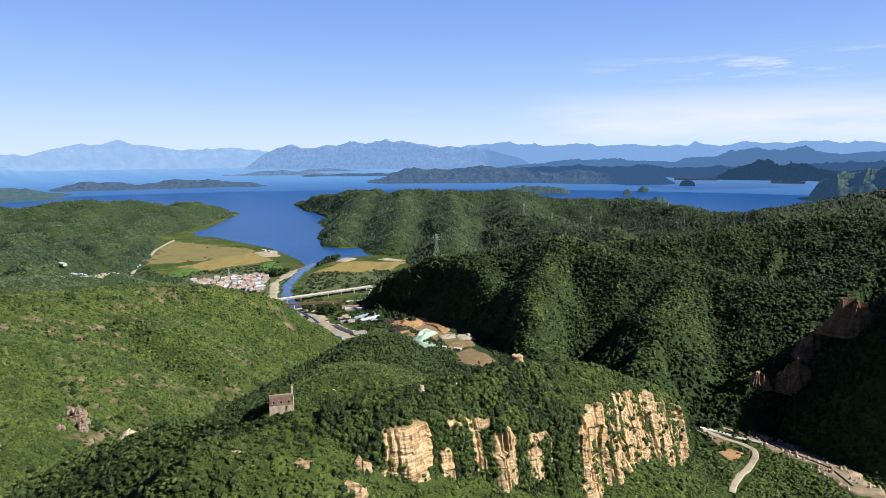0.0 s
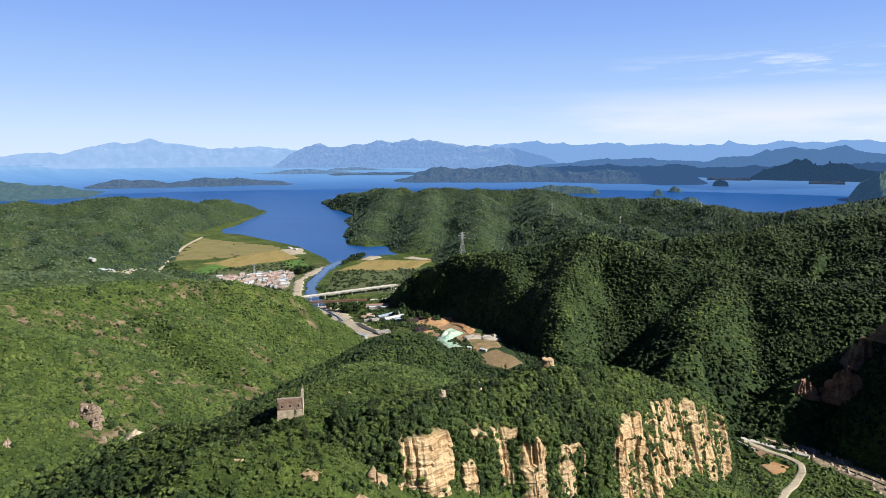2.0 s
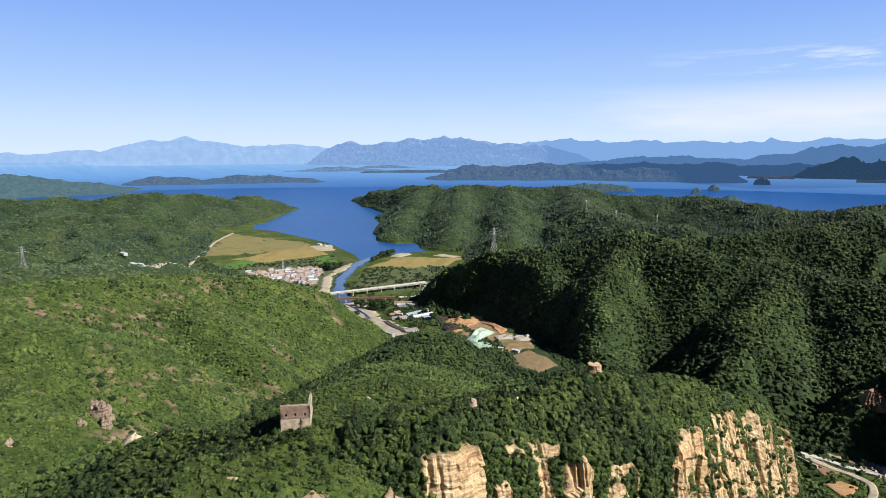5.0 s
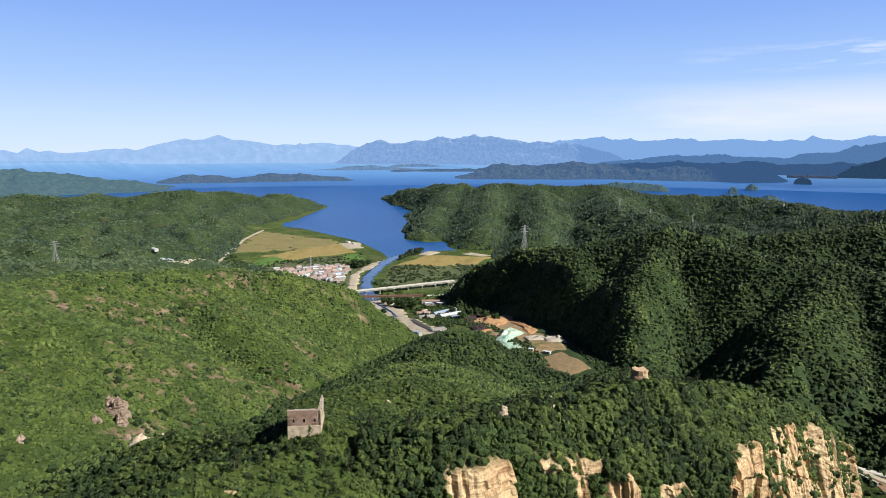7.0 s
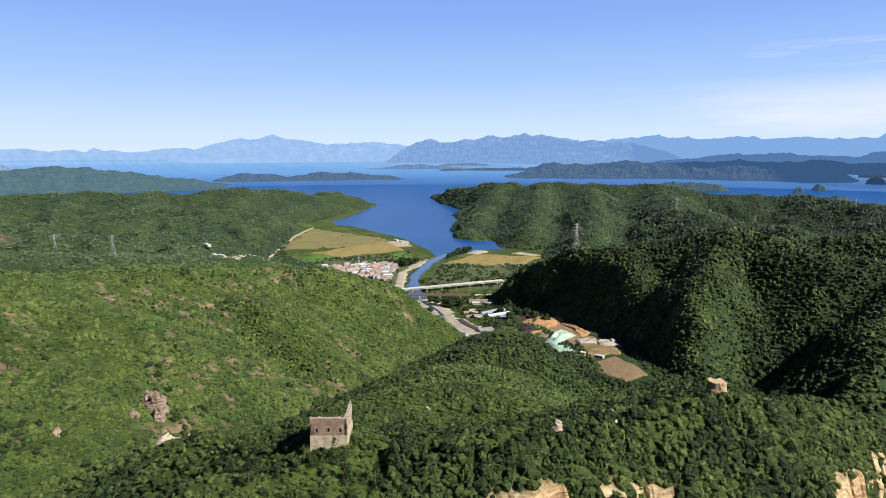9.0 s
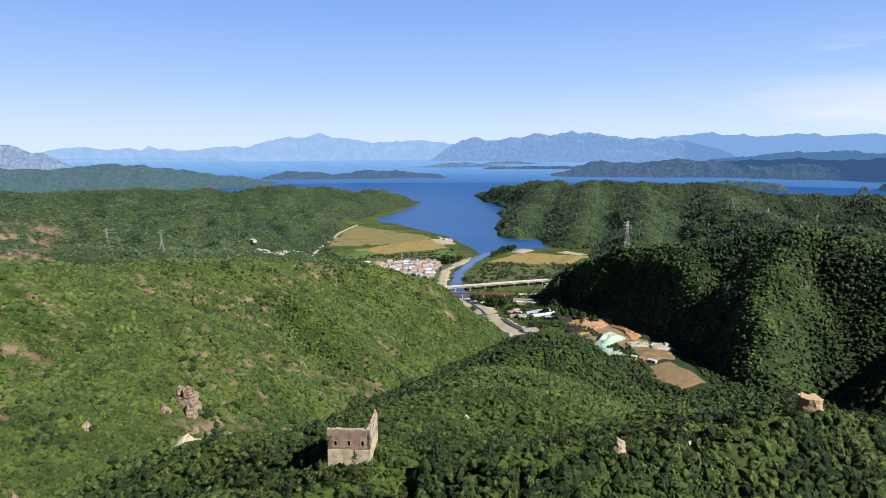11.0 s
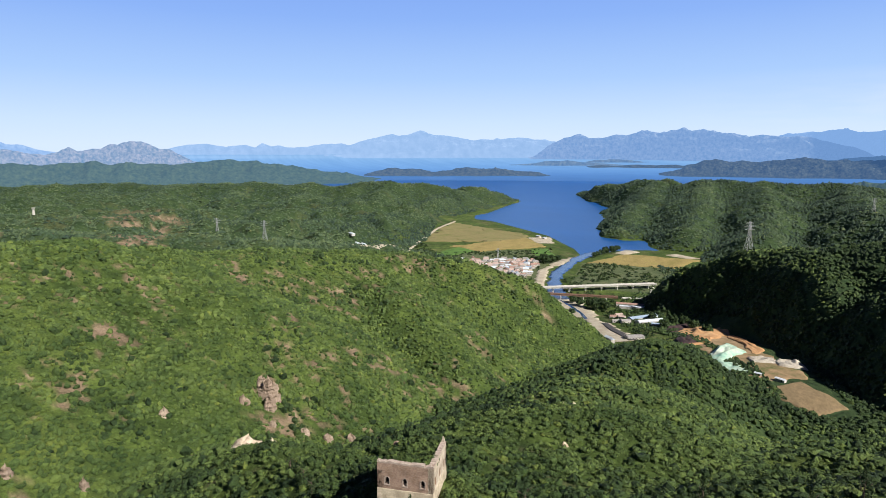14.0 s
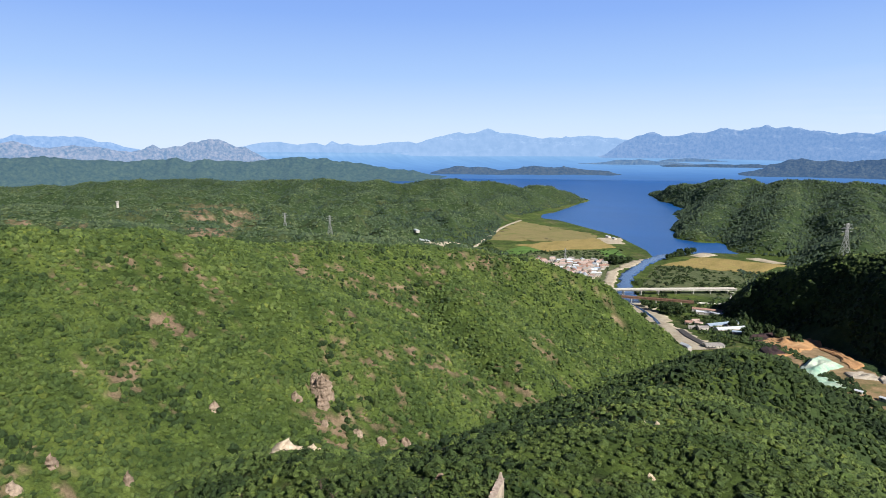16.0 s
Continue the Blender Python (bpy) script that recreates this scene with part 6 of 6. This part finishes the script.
def tree(m, tall, spread, mat, label, seed, pointed=False, leaves=420, leaf=0.5):
    """Trunk, limbs and a crown of leaf clumps."""
    r = np.random.default_rng(seed)
    ob = thing("tree", m, label, "tree")
    bm = bmesh.new()
    bmesh.ops.create_cone(bm, segments=8, radius1=tall * 0.03, radius2=tall * 0.012, depth=tall * 0.62, cap_ends=True, matrix=Matrix.Translation((0, 0, tall * 0.31)))
    for k in range(5):
        a, h = k * 2.4, tall * (0.3 + 0.07 * k)
        beam(bm, (0, 0, h), (math.cos(a) * spread * 0.6, math.sin(a) * spread * 0.6, h + tall * 0.18), tall * 0.012)
    part("trunk", bm, BARK, ob)
    n = 16
    h = r.uniform(0.12 if pointed else 0.32, 0.92, n)
    w = spread * ((1 - h) * 1.05 + 0.08 if pointed else np.sqrt(np.clip(1 - ((h - 0.6) / 0.42) ** 2, 0.05, 1)))
    a = r.uniform(0, 6.28, n)
    c = np.stack([np.cos(a) * w * 0.6, np.sin(a) * w * 0.6, h * tall], -1)
    tri = leaf_clumps(c, np.maximum(w * 0.55, spread * 0.18), np.full(n, 1.5 if pointed else 1.0), leaves // n, leaf, r)
    me = bpy.data.meshes.new("crown")
    me.from_pydata([tuple(p) for p in tri], [], [(3 * k, 3 * k + 1, 3 * k + 2) for k in range(len(tri) // 3)])
    me.materials.append(mat)
    crown = new("crown", me)
    crown.parent = ob
    return ob


round_tree = tree(pose(-165, 985, ground_at(-165, 985)), 12, 7, LEAF_DARK, "round dark green tree on the river bank", 5, leaves=500, leaf=0.4)
for x, y, s in ((-150, 965, 1.1), (-128, 955, 1.2), (-118, 945, 1.15), (-108, 962, 1.2), (-100, 950, 1.0), (-122, 975, 1.1), (-160, 895, 0.9), (-150, 905, 0.8), (-300, 1330, 1.5), (-288, 1345, 1.4), (-312, 1350, 1.5), (-296, 1362, 1.3), (-280, 1375, 1.2), (-320, 1335, 1.2),
                (-195, 1560, 1.3), (-190, 1540, 1.2), (-180, 1580, 1.3), (-175, 1560, 1.2), (-200, 1530, 1.1), (-170, 1595, 1.3), (-205, 1505, 1.0), (-210, 1480, 1.1), (-50, 930, 0.8), (-20, 870, 0.9), (10, 850, 1.0), (25, 830, 1.1), (-85, 905, 0.7), (-10, 960, 0.9), (0, 800, 1.0), (38, 800, 1.1), (55, 770, 1.0), (340, 306, 0.45), (346, 304, 0.5), (355, 303, 0.55), (368, 292, 0.4), (380, 288, 0.35), (375, 283, 0.3)):
    m = pose(x, y, max(ground_at(x, y), 0) - 0.2, 0, 0, x * 7 % 360)
    copy_thing(round_tree, m).scale = (s, s, s)
juniper = tree(pose(1.5, 7.0, ground_at(1.5, 7.0)), 7.5, 1.9, LEAF_DARK, "slender dark juniper on the rocky crest", 9, True, 480, 0.34)
r2 = random.Random(4)
for x, y in ((-3, 4, ), (-7, 3), (6, 2), (9, -2), (14, 4), (-12, 2), (-18, -3), (20, 8), (27, 9), (33, 14), (40, 16), (2, -5), (-5, -8), (12, -8), (58, 28), (63, 36), (72, 44), (90, 54), (98, 60), (105, 62), (128, 76), (140, 86), (-28, 20), (-36, 28), (-22, 8), (-46, 36), (52, 22), (46, 30), (30, 22), (18, 18)):
    s = r2.uniform(0.6, 1.15)
    copy_thing(juniper, pose(x, y, ground_at(x, y) - 0.3, 0, 0, r2.uniform(0, 360))).scale = (s * r2.uniform(0.85, 1.5), s * r2.uniform(0.85, 1.5), s)

# scrub and orchard trees on the flats
quads = [[(-610, 1345), (-335, 1545), (-262, 1135), (-420, 1115)], [(-215, 1385), (0, 1400), (35, 1120), (-200, 1095)], [(-110, 1060), (-40, 1060), (10, 830), (-70, 800)], [(-700, 1500), (-600, 1350), (-560, 1250), (-720, 1200)]]
spots = []
for (a, b, c, d), count in zip(quads, (900, 800, 260, 300)):
    u, v = rng.uniform(0, 1, (2, count, 1))
    spots.append((np.array(a) * (1 - u) + np.array(b) * u) * (1 - v) + (np.array(d) * (1 - u) + np.array(c) * u) * v)
spots = np.concatenate(spots)
clear = (fbm(spots[:, 0] / 40, spots[:, 1] / 40, 3, 81) > -0.2) & ~((spots[:, 0] > -515) & (spots[:, 0] < -290) & (spots[:, 1] > 1130) & (spots[:, 1] < 1365)) & ~((spots[:, 0] < -215) & (spots[:, 0] > -300))
clear &= ~((np.abs(spots[:, 0] + 45) < 32) & (np.abs(spots[:, 1] - 800) < 34))
spots = spots[clear]
R = rng.uniform(1.6, 4.2, len(spots))
triangles("scrub", leaf_clumps(drape(spots[:, 0], spots[:, 1], 0.4), R, rng.uniform(0.7, 1.1, len(R)), 16, 0.55, rng), LEAF_DARK, "dark green scrub and orchard trees on the flats", "trees")

# riverside trees, hedges round the village and the works, bushes at the tower's foot
line = np.array([(-262, 1180), (-238, 1090), (-168, 974), (-120, 884), (-72, 760), (-40, 690)], float)
run = np.concatenate([[0], np.cumsum(np.hypot(*np.diff(line, axis=0).T))])
s, off = rng.uniform(0, run[-1], 420), rng.choice((-1, 1), 420) * (30 + 55 * rng.uniform(0, 1, 420) ** 1.4)
x, y = np.interp(s, run, line[:, 0]) + off * 0.9, np.interp(s, run, line[:, 1]) + off * 0.42
x, y = np.concatenate([x, rng.uniform(-510, -290, 90), rng.uniform(-95, 30, 70)]), np.concatenate([y, rng.uniform(1150, 1370, 90), rng.uniform(880, 1060, 70)])
clear = (np.hypot(x + 30, y - 858) > 40) & (np.abs(y - 987 - 0.19 * (x + 290)) > 8) & (np.abs(y - 1010 - 0.62 * (x + 285)) > 10) & (np.hypot(x + 64, y - 976) > 16)
x, y = x[clear], y[clear]
P = np.stack([x, y, np.maximum(height(x, y), 0.5) + 1.2], -1)
R = rng.uniform(1.4, 3.8, len(P))
triangles("trees", leaf_clumps(P, R, rng.uniform(0.8, 1.4, len(P)), 22, 0.46, rng, 0.25), LEAF_DARK, "dark bushy trees along the river and round the houses", "trees")
a = rng.uniform(radians(165), radians(400), 60)
x, y = -2.2 + np.cos(a) * rng.uniform(6.2, 9.5, 60), 15.4 + np.sin(a) * rng.uniform(6.2, 9.5, 60)
P = np.stack([x, y, height(x, y) + 0.2], -1)
triangles("shrubs", leaf_clumps(P, rng.uniform(0.8, 1.5, 60), rng.uniform(0.9, 1.5, 60), 90, 0.24, rng, 0.4), LEAF, "bushy green shrubs at the foot of the tower", "shrubs")
